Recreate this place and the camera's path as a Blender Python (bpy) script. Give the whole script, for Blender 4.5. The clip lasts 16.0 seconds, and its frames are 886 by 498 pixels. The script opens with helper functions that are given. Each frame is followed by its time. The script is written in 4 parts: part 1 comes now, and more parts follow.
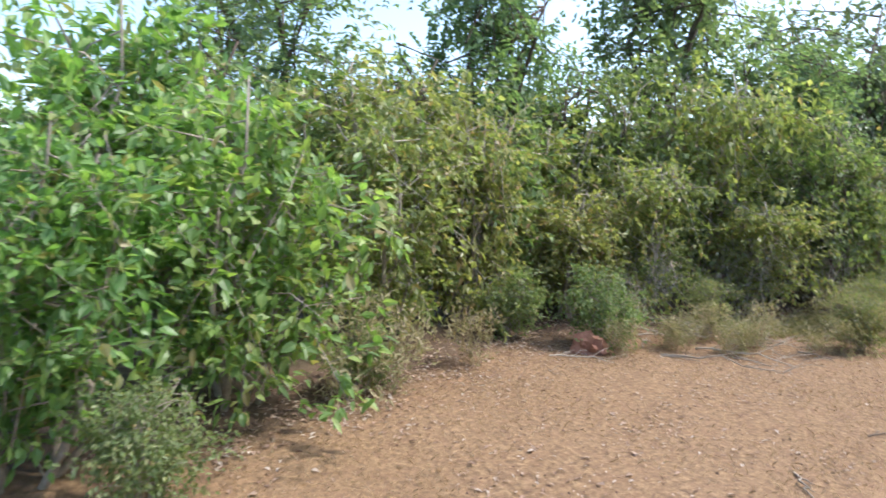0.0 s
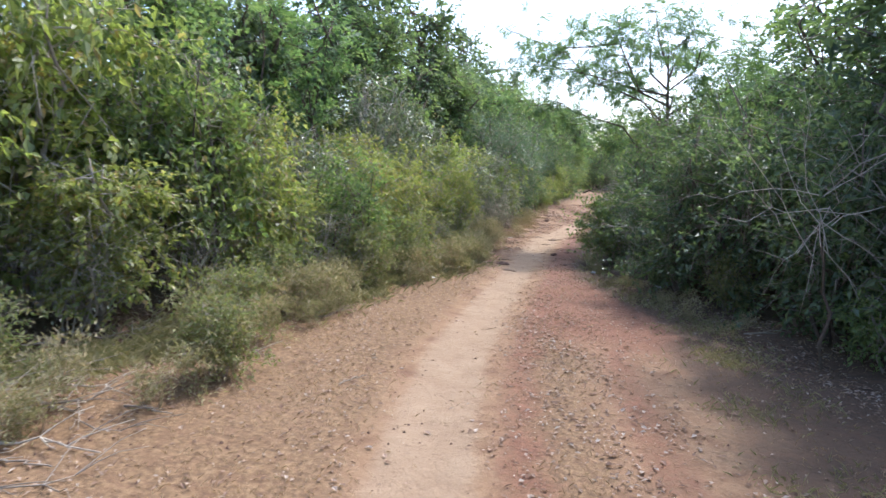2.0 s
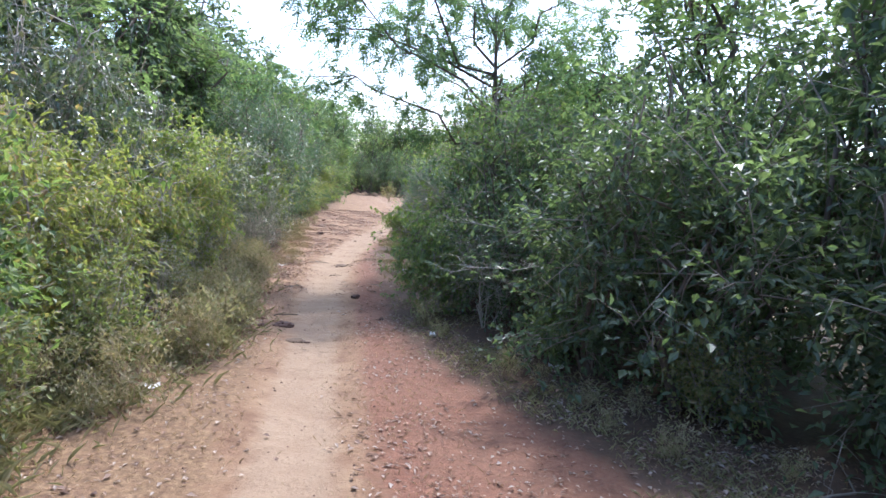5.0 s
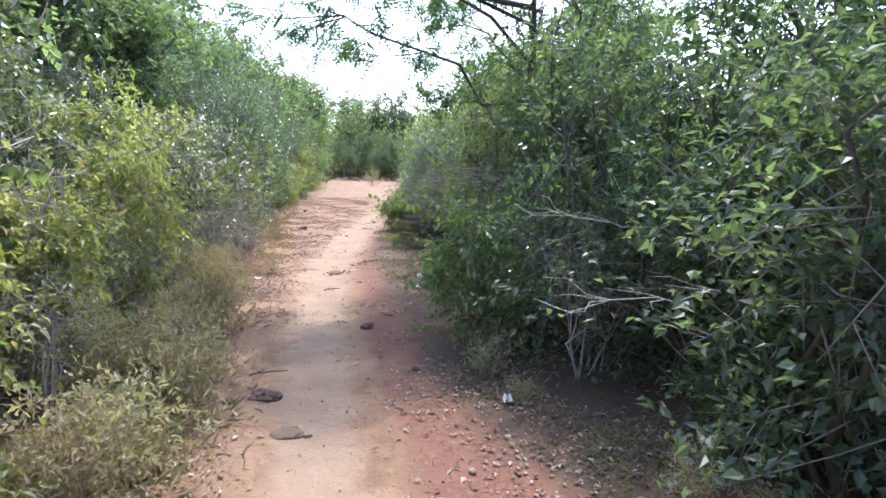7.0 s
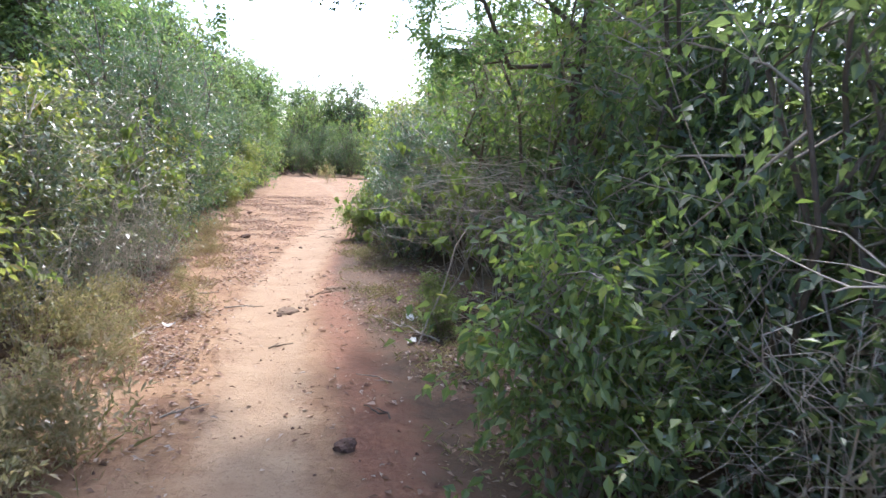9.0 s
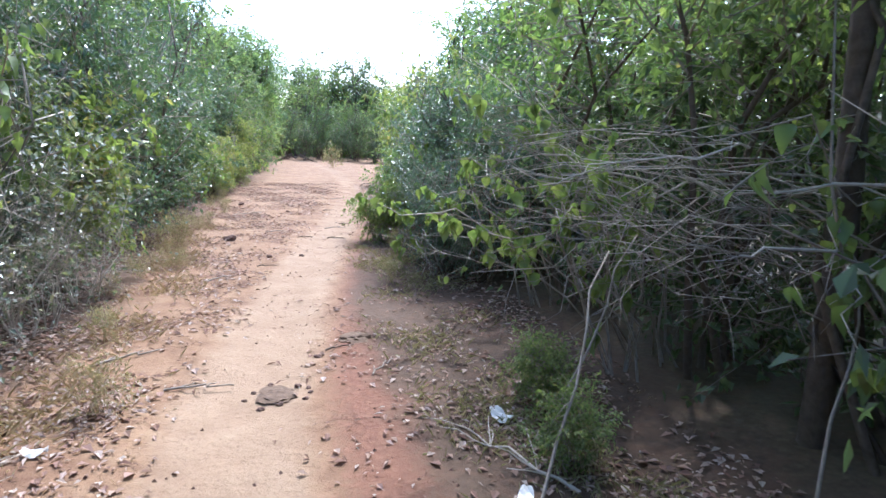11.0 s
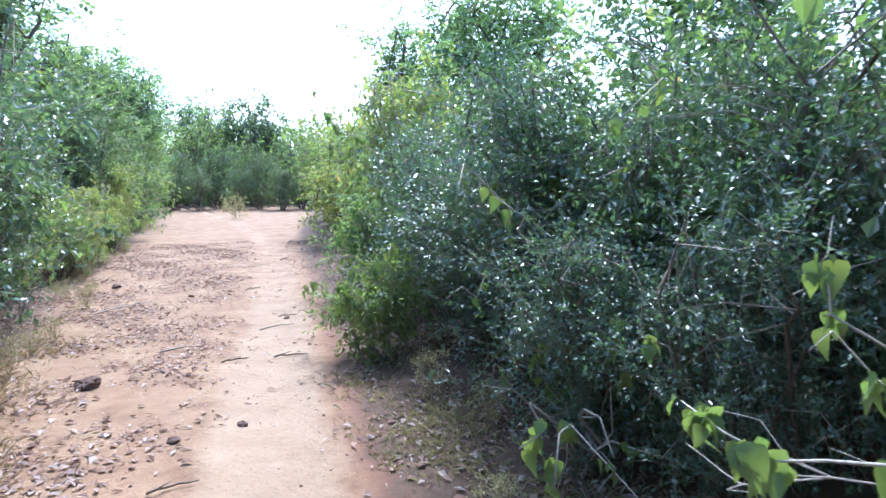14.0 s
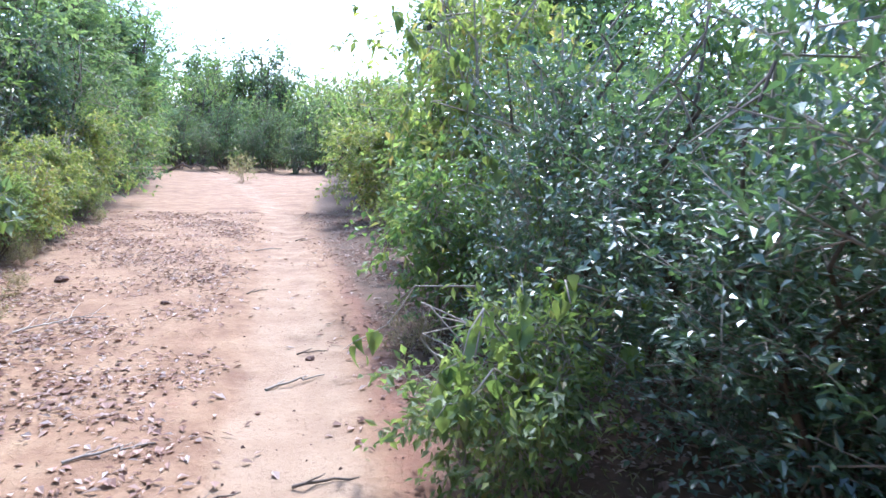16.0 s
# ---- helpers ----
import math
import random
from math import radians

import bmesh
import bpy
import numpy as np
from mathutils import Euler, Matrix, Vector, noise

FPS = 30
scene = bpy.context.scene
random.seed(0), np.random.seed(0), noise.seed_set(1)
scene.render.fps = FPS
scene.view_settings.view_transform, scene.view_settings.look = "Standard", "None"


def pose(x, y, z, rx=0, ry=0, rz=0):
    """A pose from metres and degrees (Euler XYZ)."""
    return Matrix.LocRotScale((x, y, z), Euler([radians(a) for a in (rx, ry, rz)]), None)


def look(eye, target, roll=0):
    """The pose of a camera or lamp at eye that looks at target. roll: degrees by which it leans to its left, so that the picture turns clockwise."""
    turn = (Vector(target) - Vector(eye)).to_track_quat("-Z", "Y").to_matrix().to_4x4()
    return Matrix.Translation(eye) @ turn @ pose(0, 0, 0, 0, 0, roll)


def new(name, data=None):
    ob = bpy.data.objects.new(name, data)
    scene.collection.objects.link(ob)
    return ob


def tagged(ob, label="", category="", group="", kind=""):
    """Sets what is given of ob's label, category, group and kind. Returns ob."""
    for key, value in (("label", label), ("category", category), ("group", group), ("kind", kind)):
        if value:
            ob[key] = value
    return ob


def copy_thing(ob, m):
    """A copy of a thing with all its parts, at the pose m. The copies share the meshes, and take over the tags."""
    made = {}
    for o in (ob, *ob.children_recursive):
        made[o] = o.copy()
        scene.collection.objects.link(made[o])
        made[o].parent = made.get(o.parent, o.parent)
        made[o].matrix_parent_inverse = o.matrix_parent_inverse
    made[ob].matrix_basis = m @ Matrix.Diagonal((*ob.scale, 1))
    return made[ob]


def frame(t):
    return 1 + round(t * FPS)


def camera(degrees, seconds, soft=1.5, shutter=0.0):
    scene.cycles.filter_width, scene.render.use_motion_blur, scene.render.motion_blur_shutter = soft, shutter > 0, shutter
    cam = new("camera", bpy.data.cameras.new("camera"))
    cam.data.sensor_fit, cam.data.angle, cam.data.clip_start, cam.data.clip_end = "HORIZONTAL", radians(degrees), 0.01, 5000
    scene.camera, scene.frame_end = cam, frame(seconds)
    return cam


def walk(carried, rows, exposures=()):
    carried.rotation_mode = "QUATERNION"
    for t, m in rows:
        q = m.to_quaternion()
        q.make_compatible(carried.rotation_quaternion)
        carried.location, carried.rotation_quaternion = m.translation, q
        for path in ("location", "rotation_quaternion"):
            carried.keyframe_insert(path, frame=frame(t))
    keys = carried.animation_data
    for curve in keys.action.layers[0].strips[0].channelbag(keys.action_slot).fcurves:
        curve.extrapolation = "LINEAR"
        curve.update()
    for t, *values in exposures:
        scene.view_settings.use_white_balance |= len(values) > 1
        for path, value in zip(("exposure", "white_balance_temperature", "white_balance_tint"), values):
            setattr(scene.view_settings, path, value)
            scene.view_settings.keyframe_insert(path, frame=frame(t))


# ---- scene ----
cam = camera(69.0, 16.0, soft=1.5, shutter=0.15)

PATH = [
    (0, (2.397, 0.033, 1.49), (0.629, 0.951, 1.31), 1.6),
    (0.5, (2.059, 0.767, 1.501), (0.529, 2.026, 1.235), -2.5),
    (1, (1.716, 1.547, 1.557), (0.526, 3.137, 1.318), 1.1),
    (1.5, (1.492, 2.195, 1.55), (0.751, 4.037, 1.303), 0.8),
    (2, (1.29, 2.891, 1.552), (0.769, 4.805, 1.299), 3.1),
    (2.5, (1.131, 3.554, 1.537), (0.98, 5.525, 1.239), 0.9),
    (3, (1.025, 4.267, 1.534), (1.031, 6.252, 1.284), 1.4),
    (3.5, (0.854, 4.957, 1.567), (0.925, 6.941, 1.32), 0.4),
    (3.7, (0.801, 5.234, 1.568), (0.9, 7.222, 1.375), 1.1),
    (5.8, (0.042, 7.942, 1.524), (0.331, 9.909, 1.306), 3.4),
    (6, (0.035, 8.191, 1.515), (0.353, 10.158, 1.339), 2.4),
    (6.5, (0.001, 8.827, 1.495), (0.25, 10.799, 1.272), 3.4),
    (7, (-0.039, 9.489, 1.467), (0.256, 11.45, 1.203), 1.3),
    (7.5, (-0.062, 10.131, 1.444), (0.294, 12.078, 1.154), 2.4),
    (8, (-0.138, 10.768, 1.434), (0.273, 12.694, 1.086), 1.1),
    (8.2, (-0.139, 11.026, 1.427), (0.303, 12.961, 1.18), 2.3),
    (10.3, (-0.002, 13.846, 1.33), (0.469, 15.765, 1.018), 0.9),
    (10.5, (-0.006, 14.103, 1.313), (0.489, 16.023, 1.052), 0.8),
    (11, (-0.046, 14.773, 1.306), (0.382, 16.701, 0.991), 2.0),
    (11.5, (-0.07, 15.416, 1.308), (0.538, 17.294, 0.99), 1.1),
    (12, (-0.089, 16.081, 1.306), (0.562, 17.943, 0.972), 3.9),
    (12.5, (-0.104, 16.773, 1.332), (0.653, 18.588, 0.964), 0.5),
    (13, (-0.183, 17.437, 1.327), (0.456, 19.312, 1.053), 1.2),
    (13.5, (-0.278, 18.05, 1.325), (0.408, 19.915, 1.097), 0.6),
    (14, (-0.276, 18.656, 1.313), (0.451, 20.51, 1.122), -0.4),
    (14.5, (-0.275, 19.321, 1.283), (0.414, 21.191, 1.106), 2.0),
    (15, (-0.225, 20.013, 1.267), (0.567, 21.839, 1.071), 2.4),
    (15.5, (-0.139, 20.717, 1.265), (0.566, 22.573, 1.027), 3.3),
    (16, (-0.012, 21.418, 1.277), (0.689, 23.269, 0.99), 2.0),
]
walk(cam, [(t, look(eye, target, roll)) for t, eye, target, roll in PATH],
     exposures=((0, 1.6, 6000, 10), (1.5, 1.56, 5900, 11), (2.5, 1.42, 5550, 13), (3.5, 1.45, 5400, 13), (7, 1.92, 5550, 17), (8.2, 1.97, 5900, 17), (10.3, 1.92, 5400, 14), (11, 1.92, 5250, 14), (12.5, 2.08, 4950, 10), (14.5, 2.1, 4900, 11), (16, 2.12, 5000, 15)))

# ---- world, sun, exposure ----
SUN_AZ, SUN_EL = 22.0, 55.0          # degrees to the right of +y, and up
world = bpy.data.worlds.new("sky")
scene.world = world
world.use_nodes = True
wn = world.node_tree.nodes
sky = wn.new("ShaderNodeTexSky")
sky.sky_type, sky.sun_disc = "NISHITA", False
sky.sun_elevation, sky.sun_rotation = radians(SUN_EL), radians(SUN_AZ)
sky.air_density, sky.dust_density, sky.ozone_density = 1.0, 2.5, 1.0
wn["Background"].inputs["Strength"].default_value = 0.15
world.node_tree.links.new(sky.outputs[0], wn["Background"].inputs["Color"])
sun = new("sun", bpy.data.lights.new("sun", "SUN"))
sun.data.energy, sun.data.angle, sun.data.color = 1.8, radians(4.0), (1.0, 0.94, 0.83)
az, el = radians(SUN_AZ), radians(SUN_EL)
sun_from = Vector((math.sin(az) * math.cos(el), math.cos(az) * math.cos(el), math.sin(el)))
sun.matrix_world = look(sun_from * 60, (0, 0, 0))


# ---- materials ----
def nodes_of(name):
    mat = bpy.data.materials.new(name)
    mat.use_nodes = True
    nt = mat.node_tree
    return mat, nt, nt.nodes["Principled BSDF"], nt.nodes["Material Output"]


def ramp(nt, stops, fac):
    r = nt.nodes.new("ShaderNodeValToRGB")
    while len(r.color_ramp.elements) < len(stops):
        r.color_ramp.elements.new(0.5)
    for e, (p, c) in zip(r.color_ramp.elements, stops):
        e.position, e.color = p, (*c, 1)
    nt.links.new(fac, r.inputs[0])
    return r.outputs[0]


def tex(nt, scale, detail=4.0, rough=0.6):
    co = nt.nodes.new("ShaderNodeTexCoord")
    n = nt.nodes.new("ShaderNodeTexNoise")
    n.inputs["Scale"].default_value, n.inputs["Detail"].default_value, n.inputs["Roughness"].default_value = scale, detail, rough
    nt.links.new(co.outputs["Object"], n.inputs["Vector"])
    return n.outputs["Fac"]


def mixed(nt, fac, a, b, kind="MIX"):
    m = nt.nodes.new("ShaderNodeMix")
    m.data_type, m.blend_type = "RGBA", kind
    for sock, v in ((m.inputs[0], fac), (m.inputs[6], a), (m.inputs[7], b)):
        if isinstance(v, (int, float)):
            sock.default_value = v
        elif isinstance(v, tuple):
            sock.default_value = (*v, 1)
        else:
            nt.links.new(v, sock)
    return m.outputs[2]


def calc(nt, op, a, b=0.0, c=0.0, clamp=False):
    m = nt.nodes.new("ShaderNodeMath")
    m.operation, m.use_clamp = op, clamp
    for sock, v in zip(m.inputs, (a, b, c)):
        if isinstance(v, (int, float)):
            sock.default_value = v
        else:
            nt.links.new(v, sock)
    return m.outputs[0]


def bump(nt, bsdf, height, strength=0.4, distance=0.02):
    b = nt.nodes.new("ShaderNodeBump")
    b.inputs["Strength"].default_value, b.inputs["Distance"].default_value = strength, distance
    nt.links.new(height, b.inputs["Height"])
    nt.links.new(b.outputs[0], bsdf.inputs["Normal"])


def leaf_material(name, stops, rough=0.5, through_light=0.35, glow=(1.3, 1.45, 0.65), fleck=(0.10, 0.10, 0.04), wax=0.5, coat=0.0):
    """Leaves: each island its own shade, thin enough to let light through."""
    mat, nt, bsdf, out = nodes_of(name)
    geo = nt.nodes.new("ShaderNodeNewGeometry")
    tone = ramp(nt, stops, geo.outputs["Random Per Island"])
    info = nt.nodes.new("ShaderNodeObjectInfo")
    hue = nt.nodes.new("ShaderNodeHueSaturation")
    nt.links.new(calc(nt, "MULTIPLY_ADD", info.outputs["Random"], 0.04, 0.48), hue.inputs["Hue"])
    nt.links.new(calc(nt, "MULTIPLY_ADD", tex(nt, 1.3), 0.8, 0.6), hue.inputs["Value"])
    nt.links.new(tone, hue.inputs["Color"])
    hue.inputs["Saturation"].default_value = 0.86
    colour = mixed(nt, calc(nt, "MULTIPLY", tex(nt, 90.0, 2.0), 0.35), hue.outputs[0], fleck)
    nt.links.new(colour, bsdf.inputs["Base Color"])
    bsdf.inputs["Roughness"].default_value = rough
    bsdf.inputs["Specular IOR Level"].default_value = wax
    bsdf.inputs["Coat Weight"].default_value, bsdf.inputs["Coat Roughness"].default_value = coat, 0.38
    thin = nt.nodes.new("ShaderNodeBsdfTranslucent")
    warm = mixed(nt, 1.0, colour, glow, "MULTIPLY")
    nt.links.new(warm, thin.inputs["Color"])
    mix = nt.nodes.new("ShaderNodeMixShader")
    mix.inputs[0].default_value = through_light
    nt.links.new(bsdf.outputs[0], mix.inputs[1])
    nt.links.new(thin.outputs[0], mix.inputs[2])
    nt.links.new(mix.outputs[0], out.inputs["Surface"])
    return mat


def bark_material(name, a, b, scale=18.0):
    mat, nt, bsdf, out = nodes_of(name)
    grain = tex(nt, scale, 6.0, 0.7)
    info = nt.nodes.new("ShaderNodeObjectInfo")
    base = ramp(nt, ((0.3, a), (0.7, b)), grain)
    base = mixed(nt, calc(nt, "MULTIPLY", info.outputs["Random"], 0.4), base, a)
    nt.links.new(base, bsdf.inputs["Base Color"])
    bsdf.inputs["Roughness"].default_value = 0.9
    bump(nt, bsdf, grain, 0.6, 0.01)
    return mat


M_YELLOWGREEN = leaf_material("leaf_yellow_green", ((0.0, (0.17, 0.22, 0.06)), (0.5, (0.29, 0.33, 0.09)), (0.84, (0.43, 0.44, 0.15)), (0.97, (0.40, 0.27, 0.12))), 0.42, 0.5)
M_GREEN = leaf_material("leaf_mid_green", ((0.0, (0.10, 0.165, 0.055)), (0.6, (0.19, 0.27, 0.09)), (0.95, (0.31, 0.36, 0.14)), (1.0, (0.32, 0.22, 0.09))), 0.5, 0.5)
M_FEATHER = leaf_material("leaf_feathery", ((0.0, (0.10, 0.17, 0.085)), (0.6, (0.17, 0.26, 0.13)), (1.0, (0.27, 0.34, 0.18))), 0.6, 0.5)
M_DARK = leaf_material("leaf_dark_green", ((0.0, (0.068, 0.11, 0.068)), (0.6, (0.115, 0.168, 0.10)), (1.0, (0.20, 0.262, 0.15))), 0.42, 0.5)
M_GLOSSY = leaf_material("leaf_glossy", ((0.0, (0.05, 0.11, 0.065)), (0.7, (0.08, 0.16, 0.095)), (1.0, (0.15, 0.24, 0.12))), 0.36, 0.35, wax=0.9, coat=0.8)
M_GREY = leaf_material("leaf_grey_green", ((0.0, (0.06, 0.09, 0.055)), (0.5, (0.13, 0.17, 0.10)), (0.88, (0.27, 0.30, 0.20)), (1.0, (0.30, 0.22, 0.14))), 0.36, 0.35, wax=0.9, coat=0.6)
M_FRESH = leaf_material("leaf_fresh_green", ((0.0, (0.09, 0.20, 0.035)), (0.55, (0.19, 0.34, 0.06)), (0.9, (0.34, 0.46, 0.10)), (1.0, (0.34, 0.24, 0.09))), 0.42, 0.5)
M_OLIVE = leaf_material("leaf_dry_olive", ((0.0, (0.14, 0.17, 0.06)), (0.5, (0.22, 0.26, 0.09)), (0.8, (0.32, 0.32, 0.13)), (1.0, (0.32, 0.22, 0.11))), 0.6, 0.45)
M_VINE = leaf_material("leaf_vine", ((0.0, (0.10, 0.18, 0.045)), (0.55, (0.18, 0.27, 0.07)), (0.9, (0.38, 0.40, 0.09)), (1.0, (0.42, 0.20, 0.08))), 0.42, 0.5, (1.15, 1.2, 0.6))
M_DRYLEAF = leaf_material("leaf_dead_brown", ((0.0, (0.17, 0.10, 0.06)), (0.35, (0.32, 0.21, 0.14)), (0.65, (0.41, 0.30, 0.21)), (0.93, (0.50, 0.43, 0.35))), 0.9, 0.15, (1.1, 1.0, 0.85), (0.20, 0.12, 0.075), wax=0.1)
M_STRAW = leaf_material("grass_straw", ((0.0, (0.34, 0.25, 0.13)), (0.5, (0.46, 0.36, 0.20)), (1.0, (0.58, 0.48, 0.32))), 0.9, 0.3, (1.15, 1.0, 0.75), (0.30, 0.20, 0.11), wax=0.1)
M_HERB = leaf_material("herb_pale_green", ((0.0, (0.24, 0.23, 0.10)), (0.5, (0.37, 0.34, 0.17)), (1.0, (0.52, 0.44, 0.28))), 0.7, 0.4, (1.2, 1.15, 0.75), wax=0.2)
M_BARK = bark_material("bark_brown", (0.07, 0.05, 0.035), (0.20, 0.15, 0.11))
M_TWIG = bark_material("twig_grey", (0.22, 0.18, 0.14), (0.42, 0.36, 0.29), 30.0)
M_PALE = bark_material("twig_pale", (0.34, 0.29, 0.23), (0.58, 0.52, 0.43), 30.0)
M_CLOD = bark_material("clod_brown", (0.06, 0.035, 0.025), (0.20, 0.11, 0.075), 25.0)
M_PAT = bark_material("dung_dry", (0.09, 0.055, 0.032), (0.23, 0.15, 0.09), 40.0)
M_STONE = bark_material("stone_red", (0.22, 0.09, 0.055), (0.38, 0.20, 0.13), 14.0)


def ground_material():
    mat, nt, bsdf, out = nodes_of("bare_earth")
    def attr(name):
        a = nt.nodes.new("ShaderNodeAttribute")
        a.attribute_name = name
        return a.outputs["Fac"]
    big, mid, fine, grit = tex(nt, 0.55, 5.0), tex(nt, 3.2, 6.0, 0.65), tex(nt, 24.0, 5.0, 0.7), tex(nt, 160.0, 3.0, 0.7)
    def soft(a, lo, hi, wob=0.5):
        v = calc(nt, "ADD", a, calc(nt, "MULTIPLY_ADD", mid, wob, -wob * 0.5))
        v = calc(nt, "ADD", v, calc(nt, "MULTIPLY_ADD", fine, wob * 0.8, -wob * 0.4))
        m = nt.nodes.new("ShaderNodeMapRange")
        m.interpolation_type = "SMOOTHSTEP"
        m.inputs[1].default_value, m.inputs[2].default_value = lo, hi
        nt.links.new(v, m.inputs[0])
        return m.outputs[0]
    earth = ramp(nt, ((0.3, (0.15, 0.077, 0.040)), (0.48, (0.245, 0.148, 0.08)), (0.68, (0.335, 0.228, 0.132))), mid)
    dry = ramp(nt, ((0.32, (0.085, 0.048, 0.024)), (0.5, (0.205, 0.125, 0.062)), (0.68, (0.32, 0.215, 0.115))), fine)
    sand = ramp(nt, ((0.3, (0.275, 0.188, 0.116)), (0.6, (0.335, 0.24, 0.154)), (0.8, (0.38, 0.285, 0.19))), mid)
    # dark earth colour that also stands in for the shade beside the thickets
    shaded_soil = ramp(nt, ((0.3, (0.045, 0.027, 0.016)), (0.6, (0.092, 0.058, 0.033)), (0.8, (0.15, 0.10, 0.06))), fine)
    col = mixed(nt, soft(attr("dry"), 0.3, 0.75, 0.9), earth, dry)
    wild = ramp(nt, ((0.3, (0.05, 0.042, 0.022)), (0.55, (0.10, 0.082, 0.042)), (0.75, (0.16, 0.13, 0.07))), fine)
    red = ramp(nt, ((0.3, (0.12, 0.045, 0.026)), (0.55, (0.205, 0.092, 0.052)), (0.75, (0.28, 0.15, 0.09))), fine)
    col = mixed(nt, soft(attr("red"), 0.35, 0.9, 1.0), col, red)
    col = mixed(nt, soft(attr("shaded_soil"), 0.3, 0.8, 0.9), col, shaded_soil)
    col = mixed(nt, soft(attr("wild"), 0.2, 0.8, 0.6), col, wild)
    scuff = ramp(nt, ((0.40, (1, 1, 1)), (0.52, (0, 0, 0))), tex(nt, 7.5, 3.0, 0.75))
    col = mixed(nt, calc(nt, "MULTIPLY", scuff, 0.3), col, (0.17, 0.088, 0.05))
    col = mixed(nt, calc(nt, "MULTIPLY", soft(attr("trail"), 0.25, 0.62, 0.35), 0.92), col, sand)
    col = mixed(nt, calc(nt, "MULTIPLY", ramp(nt, ((0.57, (0, 0, 0)), (0.66, (1, 1, 1))), tex(nt, 42.0, 4.0, 0.7)), 0.45), col, (0.12, 0.066, 0.038))
    col = mixed(nt, calc(nt, "MULTIPLY_ADD", grit, 0.5, -0.1), col, (0.48, 0.38, 0.26), "SOFT_LIGHT")
    col = mixed(nt, calc(nt, "MULTIPLY_ADD", big, 0.5, -0.18), col, (0.27, 0.18, 0.11))
    nt.links.new(col, bsdf.inputs["Base Color"])
    bsdf.inputs["Roughness"].default_value = 0.95
    bump(nt, bsdf, calc(nt, "ADD", calc(nt, "ADD", calc(nt, "MULTIPLY", mid, 1.6), calc(nt, "MULTIPLY", fine, 0.8)), calc(nt, "MULTIPLY", grit, 0.35)), 0.75, 0.022)
    return mat


M_GROUND = ground_material()

# ---- the lie of the land ----
# centre line of the beaten trail, and the edges of the thickets on both sides, as (y, x)
TRAIL = ((-8, 4.6), (-2, 2.9), (2, 1.45), (4.95, 0.6), (6.5, 0.3), (8, 0.06), (10, -0.07), (13.6, -0.23), (15.5, -0.3), (18, -0.35), (20.5, -0.13), (23.5, 0.24), (25.3, 0.52), (27.4, 0.75), (33, 1.35), (40, 1.3), (48, 0.4), (60, -3.0))
LEFT = ((-8, -0.6), (0, -1.1), (1, -1.3), (3.1, -2.5), (5, -2.7), (6.2, -2.5), (9.7, -1.75), (11.5, -1.45), (13.2, -1.25), (15, -1.35), (17, -1.5), (18.8, -1.2), (21, -1.3), (23.2, -1.6), (25, -1.5), (28.3, -1.65), (31, -1.45), (33, -1.35), (46, -1.45), (60, -6.0))
RIGHT = ((-8, 9.5), (0, 6.4), (5, 4.6), (8.4, 3.2), (10.1, 2.35), (11.2, 1.75), (12.6, 1.2), (13.5, 1.05), (15, 0.93), (18.2, 0.85), (20, 0.76), (22, 0.86), (23.8, 1.05), (25.1, 1.25), (28.9, 1.65), (31, 1.85), (35, 2.4), (41, 3.6), (45, 4.6), (60, 5.5))


def along(table, y):
    return np.interp(y, [p[0] for p in table], [p[1] for p in table])


def wave(x, y):
    return (np.sin(1.7 * x + 0.9 * y) + np.sin(2.9 * y - 1.3 * x + 1.0) + np.sin(4.3 * x + 3.1 * y + 2.0) * 0.6) / 2.6


def ground_z(x, y):
    """Height of the ground: flat, rising slowly far ahead, with low banks under the thickets and a worn hollow along the trail."""
    x, y = np.asarray(x, float), np.asarray(y, float)
    z = np.clip(y - 26, 0, 40) * 0.013 + 0.012 * wave(x, y)
    bank = np.clip((along(LEFT, y) - x) / 1.2, 0, 1) + np.clip((x - along(RIGHT, y)) / 1.2, 0, 1)
    z = z + bank * (0.10 + 0.05 * wave(0.7 * x, 0.6 * y))
    return z - 0.03 * np.exp(-(((x - along(TRAIL, y)) / 0.3) ** 2))


def zat(x, y):
    return float(ground_z(x, y))


def mesh_of(name, verts, faces, mat, smooth=False):
    me = bpy.data.meshes.new(name)
    me.from_pydata(np.asarray(verts).reshape(-1, 3).tolist(), [], faces if isinstance(faces, list) else faces.tolist())
    me.materials.append(mat)
    if smooth:
        me.polygons.foreach_set("use_smooth", [True] * len(me.polygons))
    me.update()
    return me


def piece(name, me, parent=None, label=""):
    """One mesh object, under its thing where that is given."""
    ob = new(name, me)
    if parent:
        ob.parent = parent
    return tagged(ob, label)


